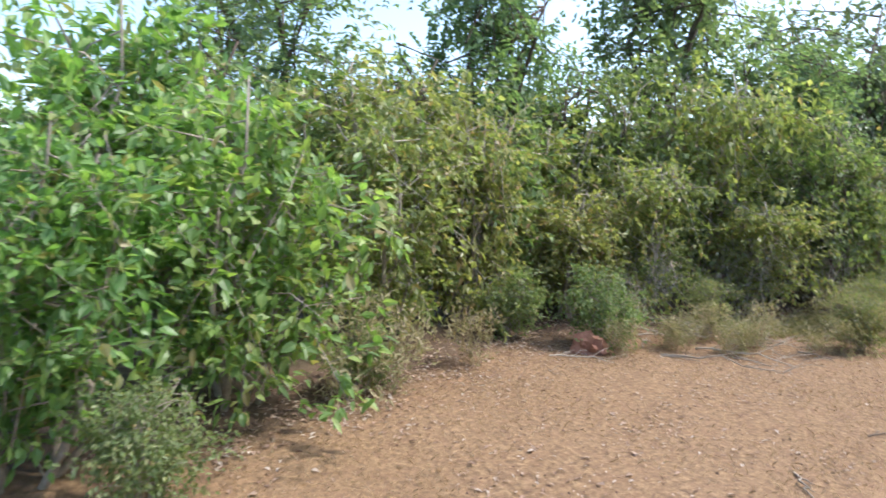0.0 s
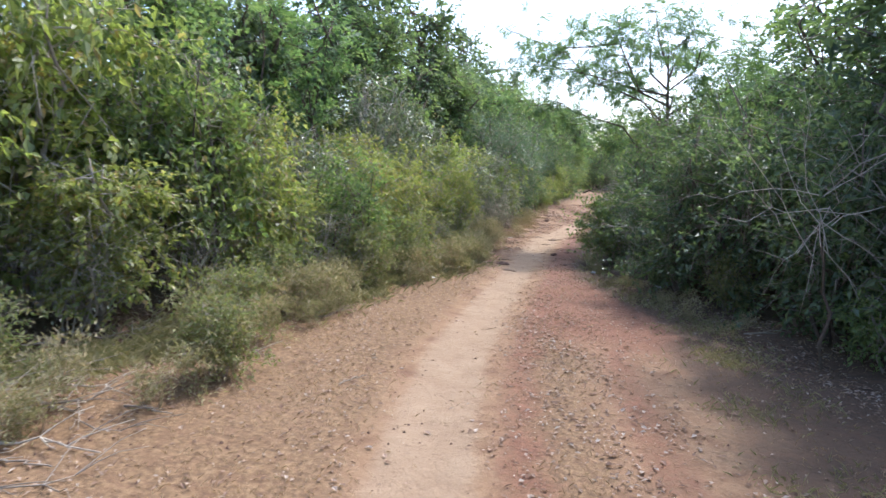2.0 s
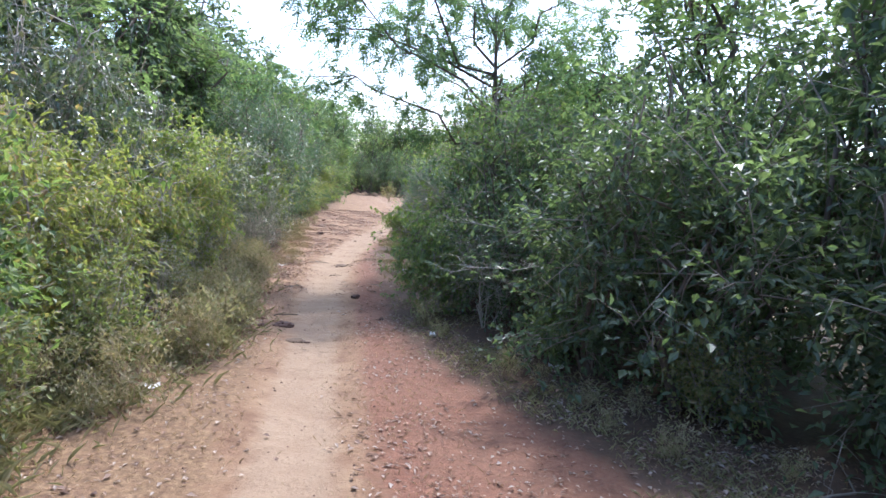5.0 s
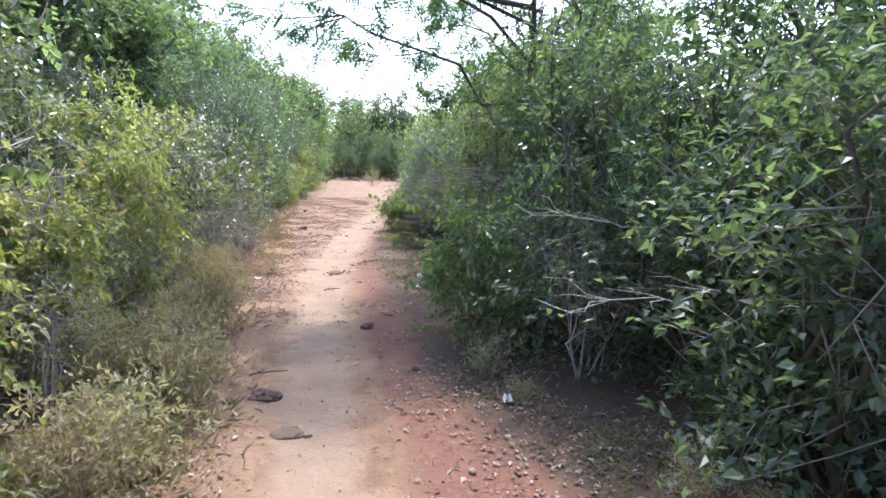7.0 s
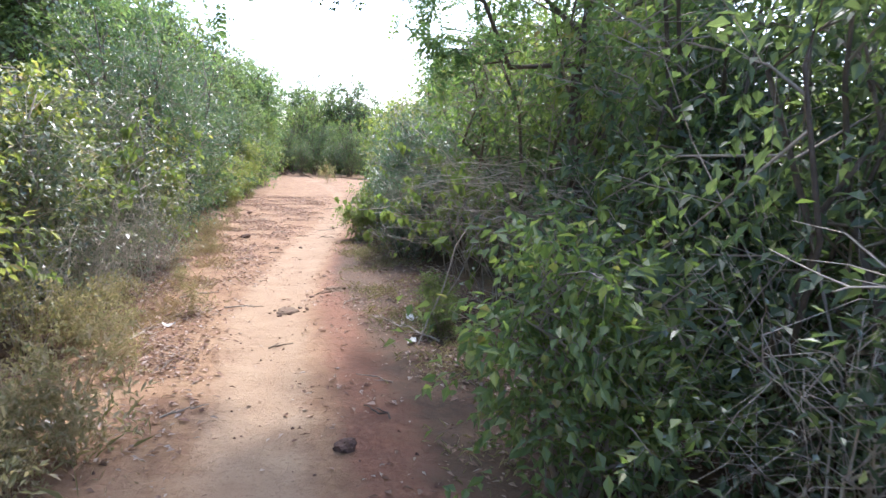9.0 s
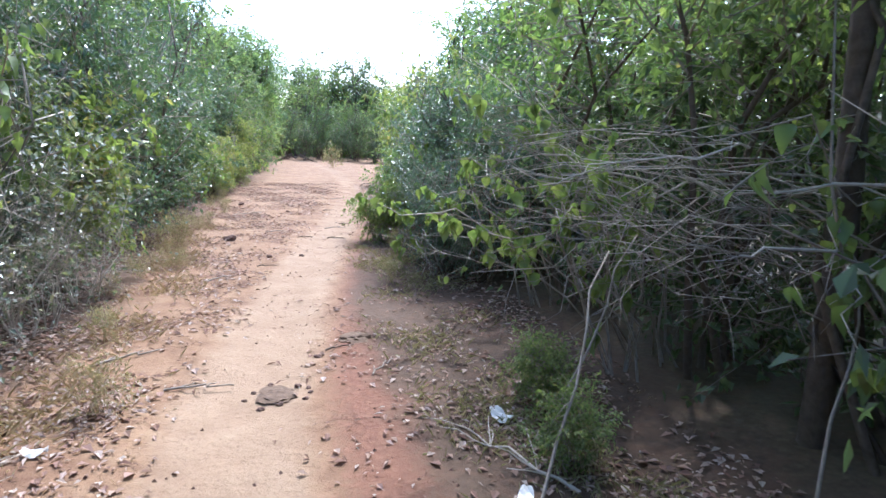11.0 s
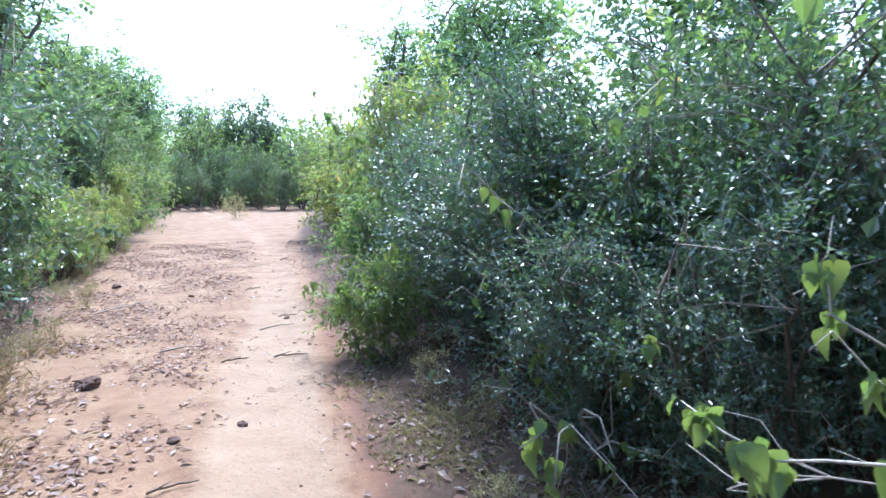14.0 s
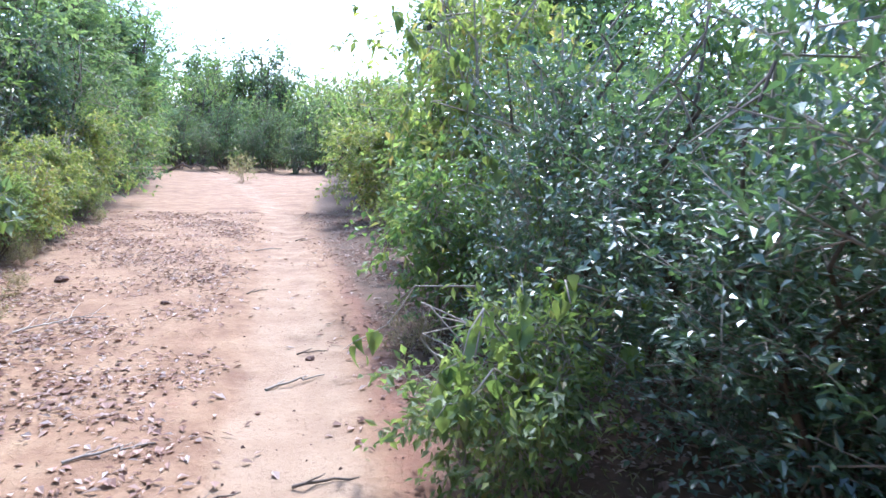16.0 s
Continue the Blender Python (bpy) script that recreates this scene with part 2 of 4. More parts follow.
def build_ground():
    xs = np.r_[-600, -300, -120, -50, -25, -14, np.arange(-9, 9.01, 0.14), 14, 25, 50, 120, 300, 600]
    ys = np.r_[-600, -300, -100, -40, -15, np.arange(-6, 34, 0.14), np.arange(34, 62, 0.4), 75, 100, 150, 300, 600]
    X, Y = np.meshgrid(xs, ys)
    x, y = X.ravel(), Y.ravel()
    rng = np.random.default_rng(3)
    z = ground_z(x, y) + rng.normal(0, 0.0018, x.size)
    n, m = len(xs), len(ys)
    i = (np.arange(m - 1)[:, None] * n + np.arange(n - 1)).ravel()
    me = mesh_of("ground", np.stack([x, y, z], 1), np.stack([i, i + 1, i + n + 1, i + n], 1), M_GROUND, True)
    d = np.abs(x - along(TRAIL, y))
    wide = np.clip((y - 13) / 5, 0, 1) * 0.12
    trail = np.clip(1.0 - (d - 0.10 - wide) / 0.30, 0, 1) * np.interp(y, [7, 10, 14, 20, 24, 30], [1.0, 0.8, 0.68, 0.66, 0.6, 0.4])
    left, right = along(LEFT, y), along(RIGHT, y)
    dry = np.clip((along(TRAIL, y) - 0.15 - x) / 0.5, 0, 1) * np.clip((16 - y) / 4, 0.25, 1)
    ridge = np.exp(-(((x - along(TRAIL, y) - 0.75) / 0.42) ** 2)) * np.clip((14 - y) / 3, 0, 1)
    far_right = np.clip((x - along(TRAIL, y) - 1.9) / 0.5, 0, 1) * np.clip((12 - y) / 3, 0, 1) * 0.7
    dry = np.maximum.reduce([dry, ridge * 0.8, far_right])
    # dark earth plus painted shade: right of the trail, and along both thickets
    shaded_soil = 0.95 * np.clip((x - along(TRAIL, y) - 1.45) / 0.7, 0, 1) * np.clip((11 - y) / 2, 0, 1) + np.clip((left + 0.15 - x) / 0.6, 0, 1) + np.clip((x - right + np.interp(y, [7, 9, 20, 24], [0.5, 0.75, 0.75, 0.5])) / 0.6, 0, 1)
    mid = x - along(TRAIL, y)
    red = 0.75 * np.exp(-(((mid - 0.55) / 0.25) ** 2)) + 0.7 * np.exp(-(((mid - 1.35) / 0.3) ** 2)) + 0.45 * np.exp(-(((mid + 0.65) / 0.28) ** 2)) * np.clip((y - 10.5) / 2, 0, 1)
    red = red * np.clip((32 - y) / 6, 0, 1) + 0.4 * np.exp(-(((x - left - 0.25) / 0.4) ** 2)) * np.clip((10 - y) / 2, 0, 1)
    red = np.maximum(red, 0.95 * np.clip((mid - 0.28) / 0.25, 0, 1) * np.clip((y - 7.5) / 2, 0, 1) * np.clip((34 - y) / 8, 0, 1))
    wild = np.clip((left - 0.5 - x) / 1.2, 0, 1) + np.clip((x - right - 0.5) / 1.2, 0, 1)
    for key, val in (("trail", trail), ("dry", dry), ("shaded_soil", shaded_soil), ("red", red), ("wild", wild)):
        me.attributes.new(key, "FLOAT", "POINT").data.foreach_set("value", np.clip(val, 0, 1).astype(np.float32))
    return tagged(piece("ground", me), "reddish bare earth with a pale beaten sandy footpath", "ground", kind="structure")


build_ground()


# ---- plants ----
def unit(v):
    return v / np.maximum(np.linalg.norm(v, axis=-1, keepdims=True), 1e-9)


def tubes(lines, sides):
    """Tapered tubes round polylines: each (points, radius at the foot, radius at the tip)."""
    verts, faces, at = [], [], 0
    ring = np.arange(sides) * 2 * math.pi / sides
    for pts, r0, r1 in lines:
        pts = np.asarray(pts, float)
        k = len(pts)
        d = unit(np.gradient(pts, axis=0))
        ref = np.where(np.abs(d[:, 2:3]) > 0.9, np.array([[1.0, 0, 0]]), np.array([[0, 0, 1.0]]))
        u = unit(np.cross(d, ref))
        w = np.cross(d, u)
        rad = np.linspace(r0, r1, k)[:, None, None]
        verts.append((pts[:, None] + rad * (np.cos(ring)[None, :, None] * u[:, None] + np.sin(ring)[None, :, None] * w[:, None])).reshape(-1, 3))
        for a in range(k - 1):
            for b in range(sides):
                c = (b + 1) % sides
                faces.append((at + a * sides + b, at + a * sides + c, at + (a + 1) * sides + c, at + (a + 1) * sides + b))
        faces.append(tuple(at + (k - 1) * sides + b for b in range(sides)))
        at += k * sides
    return np.concatenate(verts), faces


def leaf_blades(P, D, N, L, W, fine, curl=0.15):
    """Folded pointed leaf blades: foot P, way D, face N, length and width."""
    S = unit(np.cross(D, N))
    N = np.cross(S, D)
    L, W = L[:, None], W[:, None]
    n = len(P)
    if fine:
        rows = [P, P + D * L * 0.28 + S * W * 0.42 + N * W * 0.12, P + D * L * 0.6 + S * W * 0.38 + N * W * 0.10 - N * L * curl * 0.4, P + D * L - N * L * curl,
                P + D * L * 0.6 - S * W * 0.38 + N * W * 0.10 - N * L * curl * 0.4, P + D * L * 0.28 - S * W * 0.42 + N * W * 0.12, P + D * L * 0.45 - N * L * curl * 0.15]
        tris = ((0, 1, 6), (1, 2, 6), (2, 3, 6), (3, 4, 6), (4, 5, 6), (5, 0, 6))
    else:
        rows = [P, P + D * L * 0.42 + S * W * 0.5 + N * W * 0.15, P + D * L - N * L * curl, P + D * L * 0.42 - S * W * 0.5 + N * W * 0.15]
        tris = ((0, 1, 2), (0, 2, 3))
    k = len(rows)
    verts = np.stack(rows, 1).reshape(-1, 3)
    faces = (np.arange(n)[:, None, None] * k + np.array(tris)[None]).reshape(-1, 3)
    return verts, faces


def bend(a, b, rng, k=4, sag=0.12, crook=0.06):
    """A crooked line from a to b."""
    t = np.linspace(0, 1, k)[:, None]
    pts = a + (b - a) * t
    w = np.linalg.norm(b - a)
    pts[1:-1] += rng.normal(0, crook * w, (k - 2, 3))
    pts[:, 2] += np.sin(t[:, 0] * math.pi) * sag * w
    return pts


def shrub(name, seed, h, r, leaf, bark, stems=5, branches=8, twigs=9, per=14, size=(0.06, 0.03), droop=0.2, fine=False, low=0.0, foot=0.025,
          trunk=False, frond=0, twig_mat=None, twig_len=0.38, clear=0.0, stray=0.11, tilt=0.45):
    """A shrub or small tree: stems, their side branches and twigs, and a crown of single leaves along the twigs."""
    rng = np.random.default_rng(seed)
    root = new(name)
    lobes = unit(rng.normal(0, 1, (9, 3)))
    swell = rng.uniform(-0.6, 0.55, 9)

    def reach(d):
        return 0.9 + (np.exp(-7 * (1 - d @ lobes.T)) * swell).sum(-1)

    cz, rz = h * (0.5 + low / 2 + clear / 2), h * (0.5 - low / 2 - clear / 2)
    fine_lines, tips = [], []
    for s in range(stems):
        a = rng.uniform(0, 2 * math.pi)
        foot_at = np.array([math.cos(a), math.sin(a), 0]) * r * (0.02 if trunk else 0.14) * rng.uniform(0.3, 1)
        d = unit(np.array([math.cos(a) * 0.6, math.sin(a) * 0.6, rng.uniform(0.6, 1.2)]))
        top = np.array([0, 0, cz]) + d * np.array([r, r, rz]) * 0.8 * reach(d[None])[0]
        line = bend(foot_at - (0, 0, 0.08), top, rng, 6 if foot > 0.008 else 4, 0.05)
        v, f = tubes([(line, foot * rng.uniform(0.7, 1.2), foot * 0.25)], 6 if foot > 0.008 else 4)
        piece("trunk" if trunk else "stem", mesh_of("stem", v, f, bark, True), root)
        for _ in range(branches):
            t = rng.uniform(0.04 + clear, 0.98)
            at = np.array([np.interp(t, np.linspace(0, 1, len(line)), line[:, c]) for c in range(3)])
            d = unit(rng.normal(0, 1, 3) * (1, 1, 0.9) + unit(at - (0, 0, cz)) * 0.35)
            d = d / (np.abs(d) ** 4).sum() ** 0.25 * 0.93
            end = np.array([0, 0, cz]) + d * np.array([r, r, rz]) * reach(unit(d)[None])[0] * rng.uniform(0.65, 1.0)
            end = at + (end - at) * rng.uniform(0.6, 1)
            end[2] = max(end[2], 0.06 + low * h * 0.5)
            side = bend(at, end, rng, 4 if stray > 0.12 or fine else 3, 0.08)
            fine_lines.append((side, foot * 0.32, foot * 0.1))
            for q in range(twigs):
                u = rng.uniform(0.25, 1.0)
                b = np.array([np.interp(u, np.linspace(0, 1, len(side)), side[:, c]) for c in range(3)])
                w = unit(unit(end - at) * 0.5 + rng.normal(0, 0.75, 3) + np.array([0, 0, 0.15 - droop]))
                e = b + w * twig_len * (rng.uniform(0.5, 1.25) if rng.random() > stray else rng.uniform(1.3, 1.9))
                e[2] = max(e[2], 0.03)
                tips.append((b, e))
                if q % 3 == 0:
                    fine_lines.append((bend(b, e, rng, 3, -droop * 0.4) if stray > 0.12 or fine else np.array([b, e]), foot * 0.12, foot * 0.05))
    v, f = tubes(fine_lines, 3)
    piece("branchwork", mesh_of("branchwork", v, f, twig_mat or bark, True), root)
    v, f = foliage(tips, rng, per, size, droop, frond, fine, tilt)
    piece("crown", mesh_of("crown", v, f, leaf), root)
    return root


def foliage(tips, rng, per, size, droop, frond, fine, tilt=0.45):
    """Leaves strewn along twigs, each twig given by its two ends."""
    B, E = np.array([t[0] for t in tips]), np.array([t[1] for t in tips])
    n = len(B) * per
    ids = np.repeat(np.arange(len(B)), per)
    u = rng.uniform(0.1, 1.05, n)[:, None]
    P = B[ids] + (E - B)[ids] * u + rng.normal(0, 0.02, (n, 3))
    D = unit(unit(E - B)[ids] * 0.7 + rng.normal(0, 0.6, (n, 3)) + np.array([0, 0, -droop]))
    N = unit(rng.normal(0, tilt, (n, 3)) + np.array([0, 0, 1.0]))
    L = size[0] * rng.uniform(0.55, 1.3, n)
    W = size[1] * rng.uniform(0.6, 1.25, n)
    if frond:
        # a feathered leaf: leaflets in pairs along a midrib
        S = unit(np.cross(D, N))
        step = np.arange(frond)
        A = P[:, None] + D[:, None] * (L[:, None, None] * (step[None, :, None] + 0.5) / frond)
        P = np.concatenate([A, A], 1).reshape(-1, 3)
        D2 = np.concatenate([np.repeat((S + 0.5 * D)[:, None], frond, 1), np.repeat((0.5 * D - S)[:, None], frond, 1)], 1).reshape(-1, 3)
        D, N = unit(D2), np.repeat(N, 2 * frond, 0)
        L, W = np.repeat(W, 2 * frond), np.repeat(L / frond * 0.75, 2 * frond)
    return leaf_blades(P, D, N, L, W, fine)


KINDS = {}


def kind_of(key, label, category, group, name="shrub", copies=2, **how):
    """Two or three plants of a kind, of which the place then holds copies."""
    KINDS[key] = [tagged(shrub(name, hash_seed(key) + k, **how), label, category, group) for k in range(copies)]


def hash_seed(text):
    return sum((i + 1) * ord(c) for i, c in enumerate(text))


PLACE = random.Random(7)
PLACED = set()


def put(key, x, y, s=1.0, sz=1.0, turn=None, which=None):
    some = KINDS[key]
    ob = some[which if which is not None else PLACE.randrange(len(some))]
    m = pose(x, y, zat(x, y), 0, 0, PLACE.uniform(0, 360) if turn is None else turn)
    if ob.name not in PLACED:
        PLACED.add(ob.name)
        ob.matrix_basis = m @ Matrix.Diagonal((s, s, s * sz, 1))
        return ob
    o = ob.scale
    return copy_thing(ob, m @ Matrix.Diagonal((s / o.x, s / o.y, s * sz / o.z, 1)))


kind_of("yellow", "yellow-green leafy shrub with broad leaves beside the path", "shrub", "leafy shrubs along the path", h=2.4, r=1.1, leaf=M_YELLOWGREEN, bark=M_TWIG,
        stems=7, branches=10, twigs=8, per=11, size=(0.085, 0.048), droop=0.3, twig_mat=M_PALE)
kind_of("near", "bright green broad-leaved shrub standing close to the path", "shrub", "leafy shrubs along the path", copies=1, h=2.6, r=1.15, leaf=M_FRESH, bark=M_TWIG,
        stems=7, branches=11, twigs=8, per=9, size=(0.10, 0.055), droop=0.1, fine=True)
kind_of("green", "mid-green leafy shrub of the roadside thicket", "shrub", "leafy shrubs along the path", h=2.4, r=1.15, leaf=M_GREEN, bark=M_BARK,
        stems=7, branches=10, twigs=8, per=8, size=(0.09, 0.05), droop=0.15, twig_mat=M_TWIG)
kind_of("feather", "small tree with feathery bluish-green leaves", "tree", "feathery small trees", name="tree", h=5.2, r=1.9, leaf=M_FEATHER, bark=M_BARK,
        stems=4, branches=12, twigs=8, per=3, size=(0.29, 0.10), droop=0.25, frond=3, foot=0.06, trunk=True, low=0.1, clear=0.1, twig_len=0.6)
kind_of("dark", "dense dark green shrub of the shaded thicket", "shrub", "dark shrubs along the path", copies=3, h=2.8, r=1.2, leaf=M_DARK, bark=M_BARK,
        stems=7, branches=9, twigs=9, per=9, size=(0.076, 0.041), droop=0.15, twig_mat=M_TWIG)
kind_of("glossy", "shrub with small glossy dark leaves", "shrub", "glossy shrubs along the path", h=2.4, r=1.1, leaf=M_GLOSSY, bark=M_BARK,
        stems=7, branches=11, twigs=11, per=14, size=(0.048, 0.026), droop=0.0, twig_mat=M_TWIG, tilt=0.42)
kind_of("grey", "grey-leaved thicket of dry vines and twigs", "shrub", "dry tangled shrubs", h=2.8, r=1.15, leaf=M_GREY, bark=M_TWIG,
        stems=8, branches=11, twigs=12, per=7, size=(0.065, 0.036), droop=0.3, twig_mat=M_PALE, stray=0.15)
kind_of("olive", "small dry olive-green shrub at the path's edge", "shrub", "low dry shrubs", h=1.1, r=0.6, leaf=M_OLIVE, bark=M_TWIG,
        stems=8, branches=8, twigs=7, per=6, size=(0.062, 0.03), droop=0.05, foot=0.01, twig_len=0.25)
kind_of("back", "tall dense shrub at the back of the thicket", "shrub", "shrubs at the back", h=3.6, r=1.6, leaf=M_GREEN, bark=M_BARK,
        stems=6, branches=9, twigs=9, per=8, size=(0.095, 0.058), droop=0.2, foot=0.04, twig_len=0.5, stray=0.0)
kind_of("shade", "tall dark shrub at the back of the shaded thicket", "shrub", "shrubs at the back", h=3.8, r=1.6, leaf=M_DARK, bark=M_BARK,
        stems=6, branches=9, twigs=9, per=8, size=(0.095, 0.058), droop=0.2, foot=0.04, twig_len=0.5, stray=0.0)
kind_of("tall", "tall broad-leaved tree behind the thicket", "tree", "tall trees behind the thicket", name="tree", h=8.0, r=2.8, leaf=M_DARK, bark=M_BARK,
        stems=3, branches=15, twigs=12, per=7, size=(0.22, 0.13), droop=0.2, foot=0.11, trunk=True, low=0.2, clear=0.15, twig_len=0.8)
kind_of("bright", "low fresh green shrub in the shade of the thicket", "shrub", "low green shrubs", h=1.1, r=0.6, leaf=M_GREEN, bark=M_TWIG, copies=1,
        stems=7, branches=8, twigs=7, per=10, size=(0.055, 0.03), droop=0.25, foot=0.012, twig_len=0.28)
kind_of("tangle", "nearly leafless tangle of grey dry twigs", "dry shrub", "leafless dry shrubs", h=1.6, r=0.95, leaf=M_GREY, bark=M_PALE,
        stems=8, branches=8, twigs=8, per=1, size=(0.05, 0.028), droop=0.1, foot=0.010, twig_len=0.5, twig_mat=M_PALE, stray=0.3)
kind_of("herb", "pale green dry herb at the verge of the path", "herb", "herbs along the verge", name="herb", copies=3, h=0.5, r=0.27, leaf=M_HERB, bark=M_STRAW,
        stems=6, branches=5, twigs=3, per=6, size=(0.046, 0.016), droop=-0.35, foot=0.004, twig_len=0.13)

kind_of("canopy", "spreading leafy shrub whose crown hangs over a shaded hollow", "shrub", "dark shrubs along the path", h=3.1, r=1.25, leaf=M_GREEN, bark=M_BARK,
        stems=4, branches=12, twigs=8, per=4, size=(0.072, 0.042), droop=0.3, clear=0.42, low=0.05, twig_mat=M_TWIG)


def hedge(table, way, y0, y1, step, off, kinds, size, tall=1.0):
    """A row of plants along one edge of the path, off metres behind it."""
    dice = random.Random(int(y0 * 10 + off * 100))
    y, k = y0, 0
    while y < y1:
        x = float(along(table, y)) + way * (off + dice.uniform(-0.2, 0.25))
        put(kinds[k % len(kinds)], x, y + dice.uniform(-0.25, 0.25) * step, size * dice.uniform(0.88, 1.15), tall * dice.uniform(0.8, 1.25))
        y, k = y + step, k + 1


# thickets left of the path
put("near", -2.0, 0.75, 1.0)
put("near", -1.25, -0.35, 0.85)
put("bright", -0.75, 0.15, 0.6)
put("yellow", -3.1, 2.2, 0.95)
put("near", -3.4, 0.2, 1.35)
for row in (
    (3.4, 5.8, 1.2, 0.9, ("yellow",), 0.95), (6.0, 9.6, 1.15, 0.8, ("yellow", "yellow", "green"), 0.9), (9.9, 13.2, 0.9, 0.75, ("yellow", "green", "yellow"), 0.66),
    (13.5, 16.3, 0.95, 0.75, ("yellow", "olive", "yellow"), 0.62), (16.6, 20.8, 0.9, 1.0, ("yellow", "grey"), 0.9), (20.9, 27.0, 1.0, 1.0, ("glossy", "dark", "glossy"), 1.1),
    (27.2, 31.6, 0.9, 0.55, ("yellow", "yellow", "green"), 0.58), (27.6, 34, 1.4, 1.5, ("dark", "glossy", "grey"), 1.15), (32.2, 36, 1.6, 0.5, ("olive", "yellow"), 0.8), (34.2, 36, 2.0, 1.2, ("dark", "green"), 1.2), (36, 48, 2.2, 0.7, ("green", "dark"), 1.2),
    # rows behind
    (0.5, 9.5, 1.9, 2.6, ("back", "back", "feather"), 1.0), (9.8, 16.4, 1.5, 1.9, ("grey", "grey", "yellow"), 1.0), (17, 36, 2.2, 2.7, ("back", "grey", "feather", "shade"), 1.05),
    (2.5, 16, 3.2, 3.9, ("feather", "shade"), 1.1), (2.6, 9.4, 1.2, 1.65, ("yellow", "green"), 1.15), (17.5, 46, 4.8, 4.4, ("tall", "feather"), 0.9),
):
    hedge(LEFT, -1, *row)
# thickets right of the path
for row in (
    (2.5, 9.6, 1.4, 1.25, ("dark",), 1.25), (9.8, 12.6, 1.2, 0.88, ("dark",), 0.95, 0.97), (12.9, 15.2, 1.1, 1.1, ("dark",), 1.0), (20.2, 21.0, 1.2, 1.25, ("glossy",), 0.85), (21.4, 25.6, 0.72, 0.85, ("glossy",), 0.9, 0.85), (21.8, 24.4, 1.3, 1.9, ("green",), 1.0), (24.8, 26, 1.3, 1.8, ("green",), 0.85),
    (25.8, 33, 1.5, 0.9, ("olive", "yellow", "green"), 0.95), (34, 47, 2.2, 1.1, ("green", "yellow"), 1.1),
    (3.0, 10.4, 2.0, 2.8, ("shade",), 1.05), (10.8, 15.5, 1.5, 2.9, ("dark",), 1.05, 1.3), (16.5, 20.4, 1.9, 3.0, ("green",), 1.0), (27.5, 34, 2.3, 2.7, ("yellow", "feather"), 0.95), (9, 36, 5.5, 3.9, ("feather",), 1.0),
):
    hedge(RIGHT, 1, *row)
for x, y, s in ((4.6, 9.7, 1.3), (4.2, 11.2, 1.3), (5.4, 8.4, 1.4), (3.9, 10.2, 1.2), (2.95, 13.7, 1.1), (2.8, 15.1, 1.05), (3.2, 12.2, 1.1)):
    put("dark", x, y, s)
for kind, x, y, s in (("tall", 4.5, 10.8, 0.8), ("tall", 5.2, 8.8, 0.85), ("tall", 5.4, 12.4, 0.75), ("tall", -4.7, 19.3, 0.8), ("feather", -4.0, 16.3, 1.0), ("feather", -4.1, 22.2, 1.05), ("tall", -4.8, 26.0, 0.75),
                      ("feather", -3.3, 29.6, 1.0), ("feather", -3.3, 33.6, 1.0), ("feather", -3.5, 26.2, 0.9), ("feather", -2.5, 37.5, 1.1), ("feather", -2.2, 41.5, 1.15), ("feather", -2.2, 45.5, 1.1), ("tall", -3.6, 43, 0.75), ("back", -3.5, 26.8, 1.2), ("back", -3.6, 31.5, 1.2), ("feather", 5.0, 29.0, 1.05), ("feather", 5.0, 33.5, 1.15), ("tall", -5.0, 11.5, 0.7), ("feather", -3.9, 9.2, 0.85), ("feather", -4.2, 12.6, 0.9)):
    put(kind, x, y, s)
for x, y, s in ((2.75, 16.0, 1.0), (2.6, 17.0, 1.0), (2.65, 18.2, 1.05), (2.5, 19.2, 1.0)):
    put("dark", x, y, s)
for x, y, s in ((2.15, 17.9, 1.0), (2.3, 16.6, 1.05), (2.0, 19.3, 0.95), (2.3, 15.4, 1.0)):
    put("canopy", x, y, s)
for kind, x, y, s in (("glossy", 1.6, 20.4, 0.5), ("glossy", 1.4, 21.0, 0.55), ("glossy", 2.4, 20.6, 0.9), ("glossy", 2.2, 21.9, 0.9)):
    put(kind, x, y, s)
# leafless tangles and brush heaps
for x, y, s in ((-1.7, 19.0, 0.75), (-1.65, 20.0, 0.7), (-1.85, 18.2, 0.8), (-1.85, 16.8, 0.6), (-1.8, 17.7, 0.55), (-1.75, 18.5, 0.55), (-1.7, 19.3, 0.5), (-1.95, 18.1, 0.6), (-2.5, 16.0, 0.9), (-2.1, 14.2, 0.6), (-1.75, 13.3, 0.6), (-1.95, 12.4, 0.7), (-1.8, 15.2, 0.6), (-2.3, 20.6, 0.8), (-2.9, 7.0, 0.7), (-2.6, 8.1, 0.6), (1.6, 13.6, 0.75), (1.45, 14.9, 0.7), (-3.2, 5.6, 0.6), (-2.2, 9.9, 0.7)):
    put("tangle", x, y, s)
# low shrubs in front
for x, y, s in ((-1.35, 6.75, 0.62), (-1.75, 7.6, 0.7), (-2.6, 6.0, 0.6), (-1.7, 10.3, 0.8), (-1.6, 11.6, 0.85), (-2.0, 8.8, 0.7), (2.6, 10.9, 0.7)):
    put("olive", x, y, s)
for x, y, s in ((1.12, 14.45, 1.15), (1.75, 25.7, 1.2), (-3.0, 3.6, 0.7), (3.6, 8.9, 0.9), (1.15, 17.7, 0.4), (1.05, 17.1, 0.35), (1.0, 23.4, 0.8), (-2.45, 4.35, 0.8), (-1.9, 1.6, 0.5), (-1.9, 30.5, 0.95), (2.0, 12.4, 0.6), (1.75, 15.4, 0.6), (2.7, 11.3, 0.6)):
    put("bright", x, y, s)
